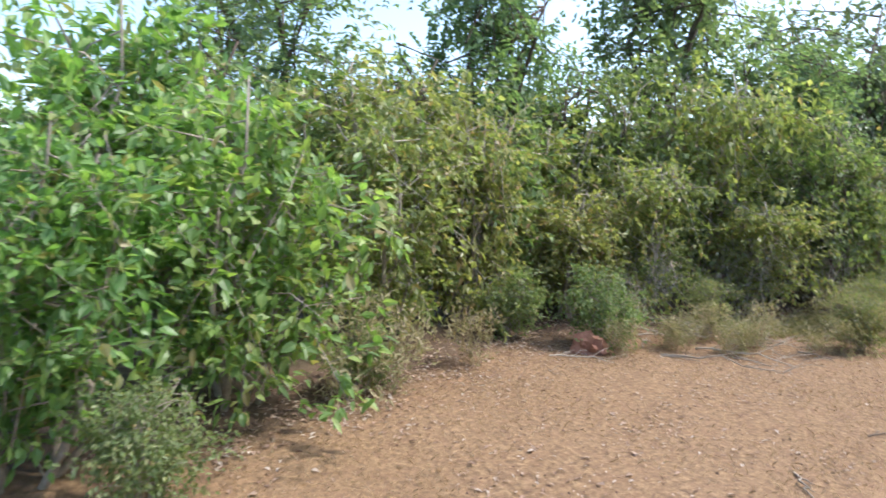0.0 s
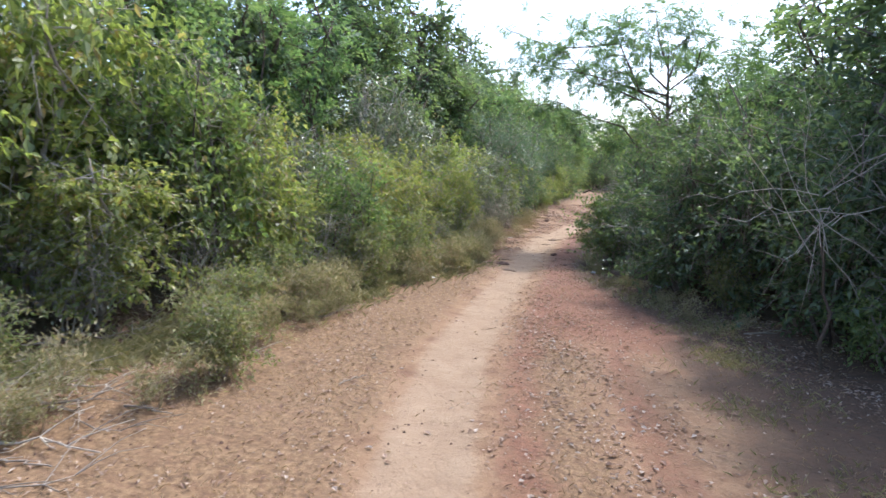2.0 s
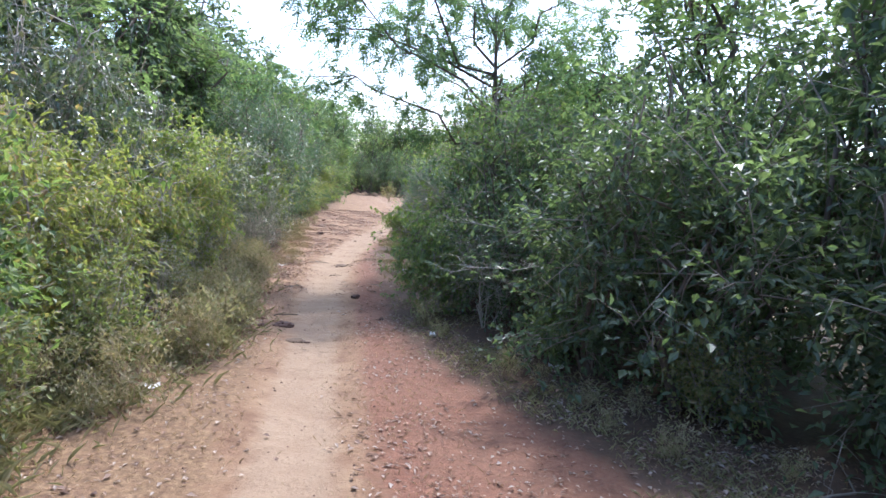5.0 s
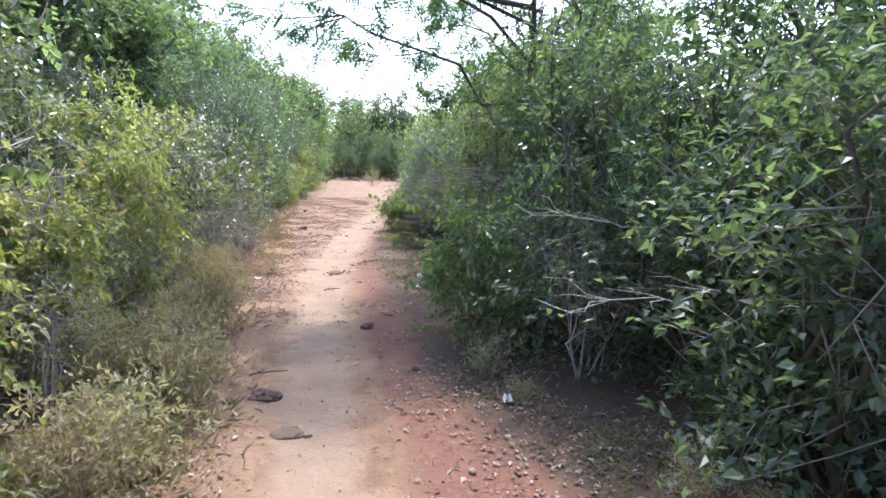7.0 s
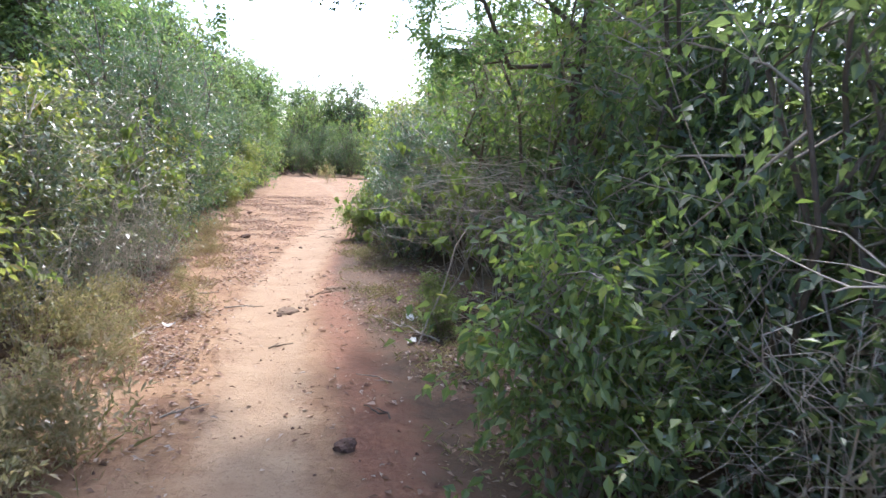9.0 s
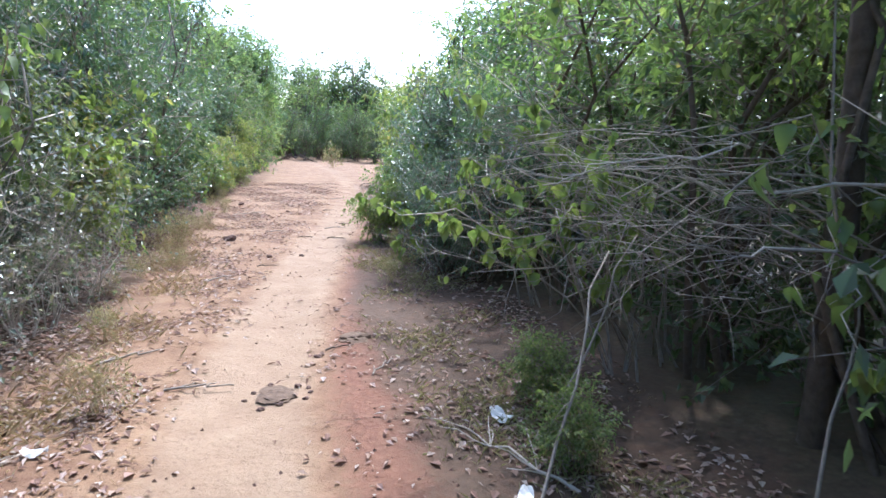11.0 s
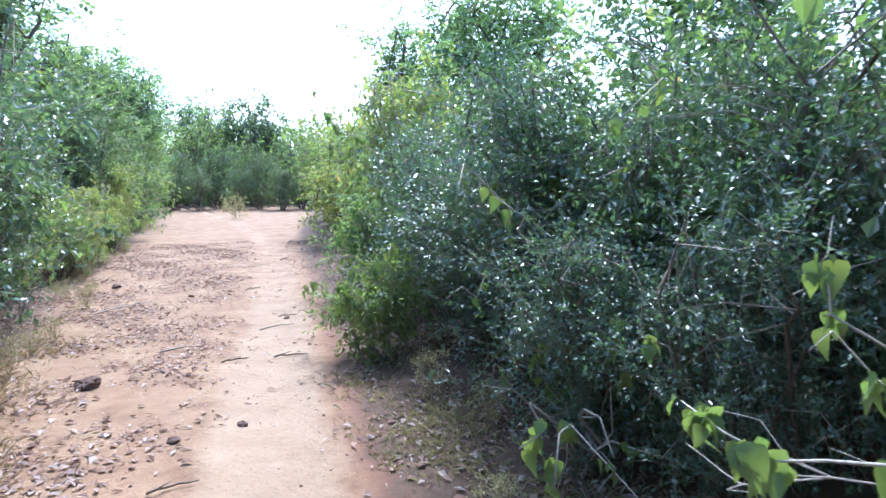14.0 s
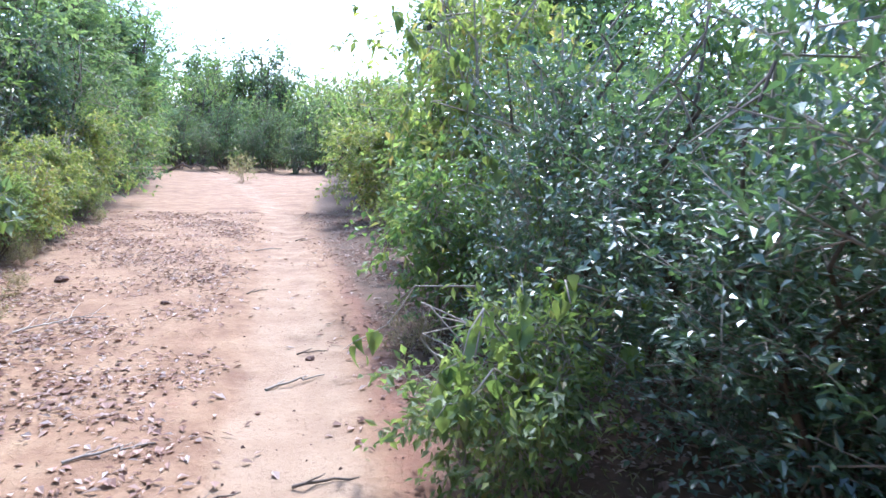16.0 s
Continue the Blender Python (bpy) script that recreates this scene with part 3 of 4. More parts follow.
# herbs along the verges
for k in range(54):
    y = 7.6 + 10.6 * PLACE.random() ** 1.2
    put("herb", float(along(LEFT, y)) + PLACE.uniform(-0.35, 0.42), y, PLACE.uniform(0.6, 1.15))
for k in range(16):
    y = PLACE.uniform(18, 34)
    put("herb", float(along(LEFT, y)) + PLACE.uniform(-0.3, 0.2), y, PLACE.uniform(0.4, 0.9))
for k in range(18):
    y = PLACE.uniform(9, 26)
    put("herb", float(along(RIGHT, y)) + PLACE.uniform(-0.1, 0.4), y, PLACE.uniform(0.35, 0.8))
for k in range(24):
    y = PLACE.uniform(4.6, 9.6)
    put("herb", float(np.interp(y, (4.6, 6.2, 9.6), (-2.0, -1.25, -1.35))) - 0.9 * PLACE.random() ** 1.5, y, PLACE.uniform(0.6, 1.2))
for x, y, s in ((-1.75, 1.45, 1.5), (-1.95, 1.85, 1.4), (-2.3, 2.8, 1.1), (-2.05, 4.25, 0.8)):
    put("herb", x, y, s)
put("herb", 1.28, 43.0, 1.9)
put("herb", -2.1, 4.9, 0.7)
# the far end, where the path bends away
for x, y, s in ((-2.8, 50.5, 0.9), (-0.9, 51.5, 0.85), (1.0, 52, 0.95), (2.9, 51, 0.85), (4.8, 50, 1.0), (-4.6, 49, 1.0), (6.8, 48, 1.1)):
    put("shade", x, y, s)
for x, y, s in ((-1.9, 49.6, 0.9), (0.1, 50.3, 0.8), (1.9, 50.2, 0.85), (3.7, 49.0, 0.95)):
    put("dark", x, y, s)
for x, y, s in ((-3.5, 55, 1.3), (-0.2, 55.5, 1.35), (3.0, 54.5, 1.3), (6.2, 53, 1.4), (-6.8, 53, 1.4)):
    put("back", x, y, s)
for x, y, s in ((-2.2, 58, 1.6), (1.0, 58.5, 1.75), (4.2, 57.5, 1.6), (7.5, 56, 1.8), (-6.5, 57, 1.75), (-4.3, 57.5, 1.6), (2.6, 60, 1.9), (-0.6, 60.5, 1.8), (5.9, 59.5, 1.9)):
    put("back", x, y, s)
for x, y, s in ((-2.4, 57, 0.75), (3.6, 58, 0.9), (0.6, 61, 0.85), (-5.5, 59, 0.95)):
    put("tall", x, y, s)


def feathery_tree():
    """The tree by the path whose thin limbs reach over it."""
    rng = np.random.default_rng(21)
    root = new("tree")
    trunk = np.array([(0, 0, -0.1), (-0.03, -0.05, 0.9), (-0.12, -0.1, 1.9), (-0.1, -0.3, 2.7), (-0.15, -0.4, 3.3), (-0.2, -0.4, 4.0)])
    v, f = tubes([(trunk, 0.065, 0.015)], 8)
    piece("trunk", mesh_of("trunk", v, f, M_BARK, True), root)
    tips, thin = [], []
    for foot_z, end in ((2.1, (-2.9, -0.5, 2.8)), (2.5, (-2.7, -1.3, 3.5)), (2.9, (-3.2, 0.3, 3.6)), (3.1, (-3.4, -0.8, 4.3)), (3.2, (-1.2, -0.9, 4.4)), (2.7, (1.3, 0.2, 3.9)), (3.4, (0.4, 1.0, 4.7)), (3.6, (-0.6, 0.4, 4.9)), (2.3, (-0.9, 1.5, 3.2)), (3.0, (0.7, -1.0, 4.2)), (2.2, (0.9, -0.8, 3.2)), (2.6, (-1.5, 0.9, 4.1))):
        at = np.array([np.interp(foot_z, trunk[:, 2], trunk[:, 0]), np.interp(foot_z, trunk[:, 2], trunk[:, 1]), foot_z])
        limb = bend(at, np.array(end), rng, 6, 0.08)
        v, f = tubes([(limb, 0.024, 0.006)], 6)
        piece("limb", mesh_of("limb", v, f, M_BARK, True), root)
        for _ in range(14):
            u = rng.uniform(0.2, 1)
            b = np.array([np.interp(u, np.linspace(0, 1, 6), limb[:, c]) for c in range(3)])
            e = b + unit(unit(np.array(end) - at) * 0.6 + rng.normal(0, 0.6, 3) - (0, 0, 0.1)) * rng.uniform(0.35, 0.9)
            thin.append((bend(b, e, rng, 4, 0.05), 0.008, 0.003))
            for _ in range(3):
                c = b + (e - b) * rng.uniform(0.3, 1)
                tips.append((c, c + unit(e - b + rng.normal(0, 0.5, 3) - (0, 0, 0.15)) * 0.35))
    v, f = tubes(thin, 4)
    piece("branchwork", mesh_of("branchwork", v, f, M_BARK, True), root)
    v, f = foliage(tips, rng, 9, (0.19, 0.055), 0.35, 5, False)
    piece("crown", mesh_of("crown", v, f, M_FEATHER), root)
    root.matrix_basis = pose(2.12, 17.0, zat(2.12, 17.0))
    return tagged(root, "slender dark-barked tree with feathery leaves leaning over the path", "tree")


feathery_tree()


# ---- climbing plants with large hanging leaves ----
def heart_leaf(name, mat, size, droop):
    t = np.linspace(0, 1, 7)
    half = size * 0.42 * np.sin(np.pi * t ** 0.62) * (1 - 0.25 * t)
    rows = []
    for k, (a, w) in enumerate(zip(t, half)):
        x, z = a * size, -droop * size * a * a
        rows += [(x, -w, z + 0.45 * w), (x, 0, z), (x, w, z + 0.3 * w)]
    faces = []
    for k in range(6):
        i = 3 * k
        faces += [(i, i + 1, i + 4, i + 3), (i + 1, i + 2, i + 5, i + 4)]
    return mesh_of(name, np.array(rows), faces, mat, True)


LEAVES = [heart_leaf("leaf", M_VINE, 0.066, 0.4), heart_leaf("leaf", M_VINE, 0.08, 0.65), heart_leaf("leaf", M_VINE, 0.048, 0.25)]


def climber(seed, x, y, h, lean, count):
    """A climbing shrub: pale crooked canes and large leaves that hang from them."""
    rng = np.random.default_rng(seed)
    root = new("climbing_shrub")
    canes = []
    for _ in range(7):
        a = rng.uniform(0, 2 * math.pi)
        end = np.array([math.cos(a) * 0.42 + lean[0], math.sin(a) * 0.5 + lean[1], h * rng.uniform(0.55, 1.05)])
        line = bend(np.array([rng.normal(0, 0.08), rng.normal(0, 0.08), -0.05]), end, rng, 7, 0.16)
        line[-1, 2] -= 0.12
        v, f = tubes([(line, 0.008, 0.003)], 6)
        cane = piece("cane", mesh_of("cane", v, f, M_TWIG, True), root)
        canes.append((line, cane))
        for _ in range(2):
            u = rng.integers(2, 6)
            side = bend(line[u], line[u] + unit(rng.normal(0, 1, 3)) * rng.uniform(0.25, 0.6), rng, 5, -0.1)
            v, f = tubes([(side, 0.004, 0.0015)], 4)
            piece("twig", mesh_of("twig", v, f, M_PALE, True), cane)
            canes.append((side, cane))
    for k in range(count):
        if k % 4 == 0:
            line, cane = canes[rng.integers(len(canes))]
            middle = rng.uniform(0.35, 1.0)
        u = np.clip(middle + rng.normal(0, 0.05), 0, 1) * (len(line) - 1)
        p = np.array([np.interp(u, np.arange(len(line)), line[:, c]) for c in range(3)]) + rng.normal(0, 0.012, 3)
        if p[2] < 0.25:
            continue
        ob = piece("leaf", LEAVES[rng.integers(3)], cane)
        ob.matrix_basis = Matrix.Translation(p.tolist()) @ Euler((rng.normal(0, 0.35), radians(rng.uniform(40, 95)), rng.uniform(0, 2 * math.pi))).to_matrix().to_4x4() @ Matrix.Scale(rng.uniform(0.7, 1.25), 4)
    root.matrix_basis = pose(x, y, zat(x, y))
    return tagged(root, "climbing shrub with pale canes and hanging yellow-green leaves", "climbing plant", "climbing shrubs")


for row in ((1, 2.05, 18.2, 1.6, (-0.95, -0.15), 330), (2, 2.35, 16.5, 1.8, (-0.8, 0.0), 280), (3, 1.9, 21.9, 1.55, (-0.65, -0.5), 260), (13, 1.35, 20.95, 0.6, (-0.3, -0.1), 160), (6, 1.85, 19.5, 1.3, (-0.6, -0.2), 300),
            (4, 1.9, 24.4, 1.9, (-0.35, 0.1), 240), (5, -1.95, 20.6, 2.1, (0.65, 0.0), 340), (7, -2.05, 13.3, 1.7, (0.2, 0.0), 160), (8, -2.0, 18.9, 1.9, (0.5, 0.0), 280), (12, 1.7, 17.95, 1.45, (-0.65, 0.0), 300),
            (9, 1.45, 23.6, 0.95, (-0.35, 0.0), 170), (10, 2.2, 15.3, 1.9, (-0.6, 0.0), 220), (11, -2.0, 26.4, 1.2, (0.4, 0.0), 150)):
    climber(*row)


def brush_heap():
    """Felled thorn brush that leans out of the thicket: long bare branches, lying almost level over a dark hollow."""
    rng = np.random.default_rng(77)
    root = new("brush_heap")
    side = []
    for k in range(52):
        y, z = rng.uniform(16.7, 18.6), rng.uniform(0.7, 1.5)
        foot_at = np.array([rng.uniform(1.9, 2.7), y + rng.normal(0, 0.35), max(0.35, z - rng.uniform(-0.1, 0.5))])
        tip = np.array([0.72 + 0.75 * rng.random() ** 1.3 + 0.25 * abs(y - 17.7), y + rng.normal(0, 0.3), z + rng.normal(0, 0.06)])
        line = bend(foot_at, tip, rng, 7, rng.uniform(0.02, 0.12), 0.04)
        heavy = k % 9 == 0
        v, f = tubes([(line, 0.009 if heavy else 0.0045, 0.003 if heavy else 0.0013)], 6 if heavy else 4)
        piece("branch", mesh_of("branch", v, f, M_PALE if heavy or k % 2 == 0 else M_TWIG, True), root)
        for _ in range(9):
            u = rng.integers(1, 7)
            way = unit(unit(tip - foot_at) * 0.9 + rng.normal(0, 0.55, 3) - (0, 0, 0.12))
            side.append((bend(line[u], line[u] + way * rng.uniform(0.15, 0.5), rng, 4, rng.uniform(-0.1, 0.12)), 0.0022, 0.0009))
    v, f = tubes(side, 3)
    tagged(piece("brushwood", mesh_of("brushwood", v, f, M_TWIG, True), root, "tangle of thin grey twigs"), kind="stuff")
    for foot_at, top in (((0.82, 16.85, 0.0), (1.35, 17.5, 0.85)), ((1.42, 16.25, 0.0), (2.25, 17.0, 0.85)), ((1.0, 17.3, 0.02), (1.6, 17.7, 0.9)), ((2.3, 16.4, 0.02), (2.9, 17.0, 0.75))):
        line = bend(np.array(foot_at), np.array(top), rng, 6, 0.03, 0.015)
        v, f = tubes([(line, 0.0075, 0.005)], 6)
        piece("leaning_branch", mesh_of("leaning_branch", v, f, M_TWIG, True), root)
    root.matrix_basis = pose(0, 0, 0)
    return tagged(root, "heap of dry grey thorn branches leaning out of the thicket", "brush heap")


brush_heap()


def dead_branch(seed, size, mat, label, forks=7, thick=1.0):
    """A fallen or dry bare branch: a crooked stick with side twigs."""
    rng = np.random.default_rng(seed)
    main = bend(np.zeros(3), np.array([size, 0, 0.0]), rng, 7, 0.03)
    main[:, 2] = np.abs(main[:, 2]) * 0.4
    root = new("dead_branch")
    v, f = tubes([(main, (0.005 + 0.006 * size) * thick, 0.003 * thick)], 6)
    stick = piece("stick", mesh_of("stick", v, f, mat, True), root)
    for _ in range(forks):
        u = rng.integers(1, 7)
        e = main[u] + np.array([rng.uniform(0.1, 0.35), rng.choice([-1, 1]) * rng.uniform(0.1, 0.3), rng.uniform(0, 0.12)]) * size
        v, f = tubes([(bend(main[u], e, rng, 4, 0.04), 0.0045 * thick, 0.002 * thick)], 5)
        piece("twig", mesh_of("twig", v, f, mat, True), stick)
    return tagged(root, label, "branch", "fallen branches")


STICKS = [dead_branch(31, 0.9, M_PALE, "pale dry branch lying on the bare ground"), dead_branch(32, 0.35, M_TWIG, "short dry stick lying on the path", 2),
          dead_branch(33, 1.3, M_TWIG, "grey dry branch with side twigs lying at the verge", 9), dead_branch(34, 0.22, M_BARK, "small dark stick lying on the path", 1),
          dead_branch(35, 0.8, M_PALE, "thin pale dry twig caught in the thicket", 9, 0.5)]
USED = set()


def lay(k, x, y, turn, s=1.0, z=0.0, ry=0.0):
    ob = STICKS[k]
    m = pose(x, y, zat(x, y) + 0.01 + z, 0, ry, turn) @ Matrix.Scale(s, 4)
    if k not in USED:
        USED.add(k)
        ob.matrix_basis = m
        return
    copy_thing(ob, m @ Matrix.Scale(1 / ob.scale.x, 4))


for k, x, y, turn, s in (
    (2, -1.94, 4.63, 35, 0.8), (0, -2.00, 5.15, 20, 1.0), (2, -2.14, 5.94, -15, 0.7), (0, -2.67, 5.02, 60, 0.8), (0, -2.97, 5.73, 10, 0.9), (2, -3.3, 5.5, 20, 1.0), (0, -2.9, 5.9, -35, 1.0), (0, -2.4, 5.6, 15, 0.9), (2, -3.0, 6.4, 60, 0.8), (1, -1.6, 5.2, 10, 1.0), (1, -1.9, 4.6, 30, 1.0), (1, 0.27, 3.34, -40, 1.0),
    (0, -2.3, 3.6, 40, 0.7), (1, -0.5, 6.9, 70, 0.8), (3, 0.12, 4.3, 80, 1.0), (1, 0.3, 24.9, 25, 1.1), (3, 0.1, 18.8, 30, 1.0), (1, 0.35, 18.3, 60, 0.9), (3, 0.55, 25.5, 10, 1.0),
    (3, -0.1, 23.7, 20, 1.0), (1, -0.75, 18.2, 5, 1.0), (3, 0.3, 23.8, 0, 1.2), (1, -0.55, 24.2, 15, 1.0), (0, -1.3, 17.0, 75, 0.6), (1, -1.2, 18.6, 40, 1.2), (0, 1.0, 16.9, 115, 0.8),
    (3, -0.3, 16.9, 35, 1.0), (3, 0.4, 15.4, 120, 1.1), (1, 0.5, 16.0, 140, 0.8), (2, 2.6, 9.9, 25, 0.7), (1, 2.3, 10.3, 40, 1.1), (1, -0.9, 20.9, 50, 1.0), (3, -0.5, 21.6, 15, 1.0),
    (0, -3.1, 5.2, -15, 1.2), (2, -2.7, 5.3, 35, 0.9), (0, -2.2, 6.1, 5, 0.7), (1, -2.5, 5.0, -50, 1.3), (0, -1.9, 7.0, 25, 0.8), (1, -1.5, 6.0, 0, 1.0), (0, -2.4, 7.4, 60, 0.8), (2, -2.3, 8.4, 15, 0.7),
    (1, -0.9, 13.2, 60, 0.8), (3, -0.7, 13.9, 20, 1.2), (1, -0.8, 15.6, 35, 0.8), (3, -0.95, 16.4, 80, 1.2), (3, 0.35, 27.2, 40, 1.2), (1, 0.6, 29.5, 20, 1.0), (3, 1.2, 30.4, 0, 1.4), (1, 0.9, 14.1, 60, 0.9), (0, -1.2, 26.3, 30, 0.7),
):
    lay(k, x, y, turn, s)
# dry bare branches that stand out of the shaded thicket
for k, x, y, z, turn, ry, s in (
    (4, 1.5, 16.8, 1.3, 190, 10, 1.0), (4, 1.3, 18.1, 1.4, 140, -30, 0.9), (4, 1.6, 19.4, 0.5, 150, 0, 1.0), (4, 1.4, 19.2, 0.4, 200, -10, 0.9),
    (4, 1.9, 13.1, 1.0, 170, -5, 1.1), (4, 1.8, 12.4, 0.8, 190, 5, 1.1), 
):
    lay(k, x, y, turn, s, z, ry)


def bare_shrub():
    """A dead shrub that fans its thin pale branches out of the shaded thicket."""
    rng = np.random.default_rng(45)
    root = new("dead_shrub")
    node = np.array([0.0, 0.0, 1.2])
    v, f = tubes([(bend(np.array([0.25, 0.3, -0.05]), node, rng, 6, 0.02), 0.016, 0.009)], 6)
    piece("stem", mesh_of("stem", v, f, M_BARK, True), root)
    for turn, reach in ((136, 1.1), (102, 1.05), (78, 0.8), (51, 0.78), (20, 0.7), (-5, 0.75), (-32, 0.55), (-125, 0.5), (168, 0.9), (178, 0.7), (150, 0.6), (120, 0.7), (-95, 0.7), (-60, 0.6)):
        a = radians(turn)
        end = node + reach * np.array([math.cos(a), -0.25 * rng.random(), math.sin(a)])
        line = bend(node + rng.normal(0, 1, 3) * (0.12, 0.05, 0.16), end, rng, 6, 0.05, 0.035)
        v, f = tubes([(line, 0.0042, 0.0018)], 5)
        branch = piece("branch", mesh_of("branch", v, f, M_PALE, True), root)
        for _ in range(4):
            k = rng.integers(2, 6)
            way = unit(unit(end - node) + rng.normal(0, 0.6, 3))
            v, f = tubes([(bend(line[k], line[k] + way * rng.uniform(0.1, 0.28), rng, 3, 0.05), 0.003, 0.0012)], 4)
            piece("twig", mesh_of("twig", v, f, M_TWIG, True), branch)
    root.matrix_basis = pose(2.81, 8.63, zat(2.81, 8.63)) @ Matrix.Scale(1.04, 4)
    return tagged(root, "dead shrub with a fan of thin pale bare branches", "dead shrub")


bare_shrub()


# ---- small things on the ground ----
def lump(name, seed, size, mat, flat=0.6):
    rng = np.random.default_rng(seed)
    bm = bmesh.new()
    bmesh.ops.create_icosphere(bm, subdivisions=3, radius=size)
    off = Vector(rng.uniform(0, 50, 3).tolist())
    for v in bm.verts:
        v.co *= 0.8 + 0.45 * noise.noise(v.co * (1.1 / size) + off) + 0.22 * noise.noise(v.co * (3.5 / size) + off) + 0.1 * noise.noise(v.co * (9 / size))
        v.co.z = v.co.z * flat + size * flat * 0.45
    me = bpy.data.meshes.new(name)
    bm.to_mesh(me)
    bm.free()
    me.materials.append(mat)
    return me


CLODS = [lump("clod", k, 0.06, M_CLOD) for k in range(3)]
for k, (x, y, s) in enumerate(((0.14, 15.11, 1.1), (-0.4, 22.2, 0.7), (-0.95, 23.4, 1.6), (-0.05, 22.35, 0.6), (-0.75, 13.4, 0.7), (0.45, 13.9, 0.6), (-0.3, 27.0, 0.7), (0.05, 18.7, 0.5), (-0.25, 12.9, 0.5), (0.62, 25.4, 0.6), (-1.2, 28.0, 1.2))):
    ob = tagged(piece("clod", CLODS[k % 3]), "dark brown lump of dried earth on the path", "clod", "clods on the path")
    ob.matrix_basis = pose(x, y, zat(x, y) - 0.006, 0, 0, 40 * k) @ Matrix.Scale(s, 4)
pat = tagged(piece("dung_pat", lump("dung_pat", 5, 0.13, M_PAT, 0.2)), "flat crumbly pat of dried dung on the path", "dung")
pat.matrix_basis = pose(-0.17, 18.1, zat(-0.17, 18.1) - 0.008)
for k in range(9):
    x, y = -0.17 + 0.17 * math.cos(2.4 * k), 18.1 + (0.1 + 0.012 * k) * math.sin(2.4 * k)
    crumb = tagged(piece("dung_crumb", CLODS[k % 3]), "crumb of dried dung broken off the pat", "dung", "dung crumbs")
    crumb.matrix_basis = pose(x, y, zat(x, y) - 0.003, 0, 0, 70 * k) @ Matrix.Scale(0.28 + 0.04 * (k % 4), 4)
stone = tagged(piece("stone", lump("stone", 12, 0.2, M_STONE, 0.95)), "reddish weathered stone at the foot of the shrubs", "stone")
stone.matrix_basis = pose(-2.3, 4.08, zat(-2.3, 4.08) - 0.06)
flat_stone = tagged(piece("stone", lump("stone", 15, 0.11, M_CLOD, 0.45)), "brown rounded stone half sunk in the path", "stone")
flat_stone.matrix_basis = pose(-0.55, 13.5, zat(-0.55, 13.5) - 0.02)
slab = tagged(piece("stone", lump("stone", 19, 0.1, M_PAT, 0.16)), "flat grey stone lying flush in the sandy path", "stone")
slab.matrix_basis = pose(-0.36, 12.95, zat(-0.36, 12.95) - 0.004, 0, 0, 20)
sunk = tagged(piece("stone", lump("stone", 23, 0.13, M_PAT, 0.3)), "low sunken stone at the edge of the worn path", "stone")
sunk.matrix_basis = pose(0.3, 19.05, zat(0.3, 19.05) - 0.02, 0, 0, 60)
LOG = dead_branch(41, 2.0, M_BARK, "dark fallen log across the far end of the path", 2)
LOG.matrix_basis = pose(-1.3, 47.3, zat(-0.6, 47.3) + 0.03, 0, 0, -4) @ Matrix.Diagonal((1.0, 3.0, 4.5, 1))


def scrap(seed, mat):
    """A crumpled pale leaf or scrap, lying on the ground."""
    rng = np.random.default_rng(seed)
    u, w = np.meshgrid(np.linspace(-1, 1, 6), np.linspace(-1, 1, 5))
    x, y = u.ravel() * 0.055, w.ravel() * 0.035 * (1 - 0.4 * u.ravel() ** 2)
    z = 0.018 + rng.normal(0, 0.008, x.size) + 0.02 * u.ravel() ** 2
    faces = [(j * 6 + i, j * 6 + i + 1, j * 6 + i + 7, j * 6 + i + 6) for j in range(4) for i in range(5)]
    me = mesh_of("scrap", np.stack([x, y, z], 1), faces, mat)
    return me


M_WHITE = bark_material("bleached_leaf", (0.62, 0.60, 0.56), (0.80, 0.78, 0.74), 12.0)
SCRAPS = [scrap(k, M_WHITE) for k in range(2)]
for k, (x, y, s) in enumerate(((1.885, 12.06, 1.3), (0.78, 16.9, 0.9), (-1.0, 12.45, 1.1), (-1.15, 11.4, 1.0), (0.95, 13.2, 1.0), (-1.25, 11.1, 0.9), (-1.3, 15.6, 0.8), (0.9, 17.6, 1.2), (-1.1, 17.5, 0.9))):
    ob = tagged(piece("bleached_leaf", SCRAPS[k % 2]), "bleached curled dead leaf lying on the earth", "dead leaf", "bleached leaves")
    ob.matrix_basis = pose(x, y, zat(x, y), 0, 0, 67 * k) @ Matrix.Scale(s, 4)


def scatter(rng, n, y0, y1, where):
    """n places on the ground between two distances, kept by a chance that where(x, y) gives."""
    out = np.empty((0, 2))
    while len(out) < n:
        y = rng.uniform(y0, y1, 4 * n)
        x = rng.uniform(-4.5, 4.5, 4 * n)
        keep = rng.random(4 * n) < where(x, y)
        out = np.concatenate([out, np.stack([x, y], 1)[keep]])
    return out[:n]


def clumpy(x, y):
    return np.clip(0.5 + 0.8 * wave(1.9 * x + 3, 1.6 * y), 0.05, 1)


def open_ground(x, y):
    return ((x > along(LEFT, y) - 0.8) & (x < along(RIGHT, y) + 0.9)) * 1.0


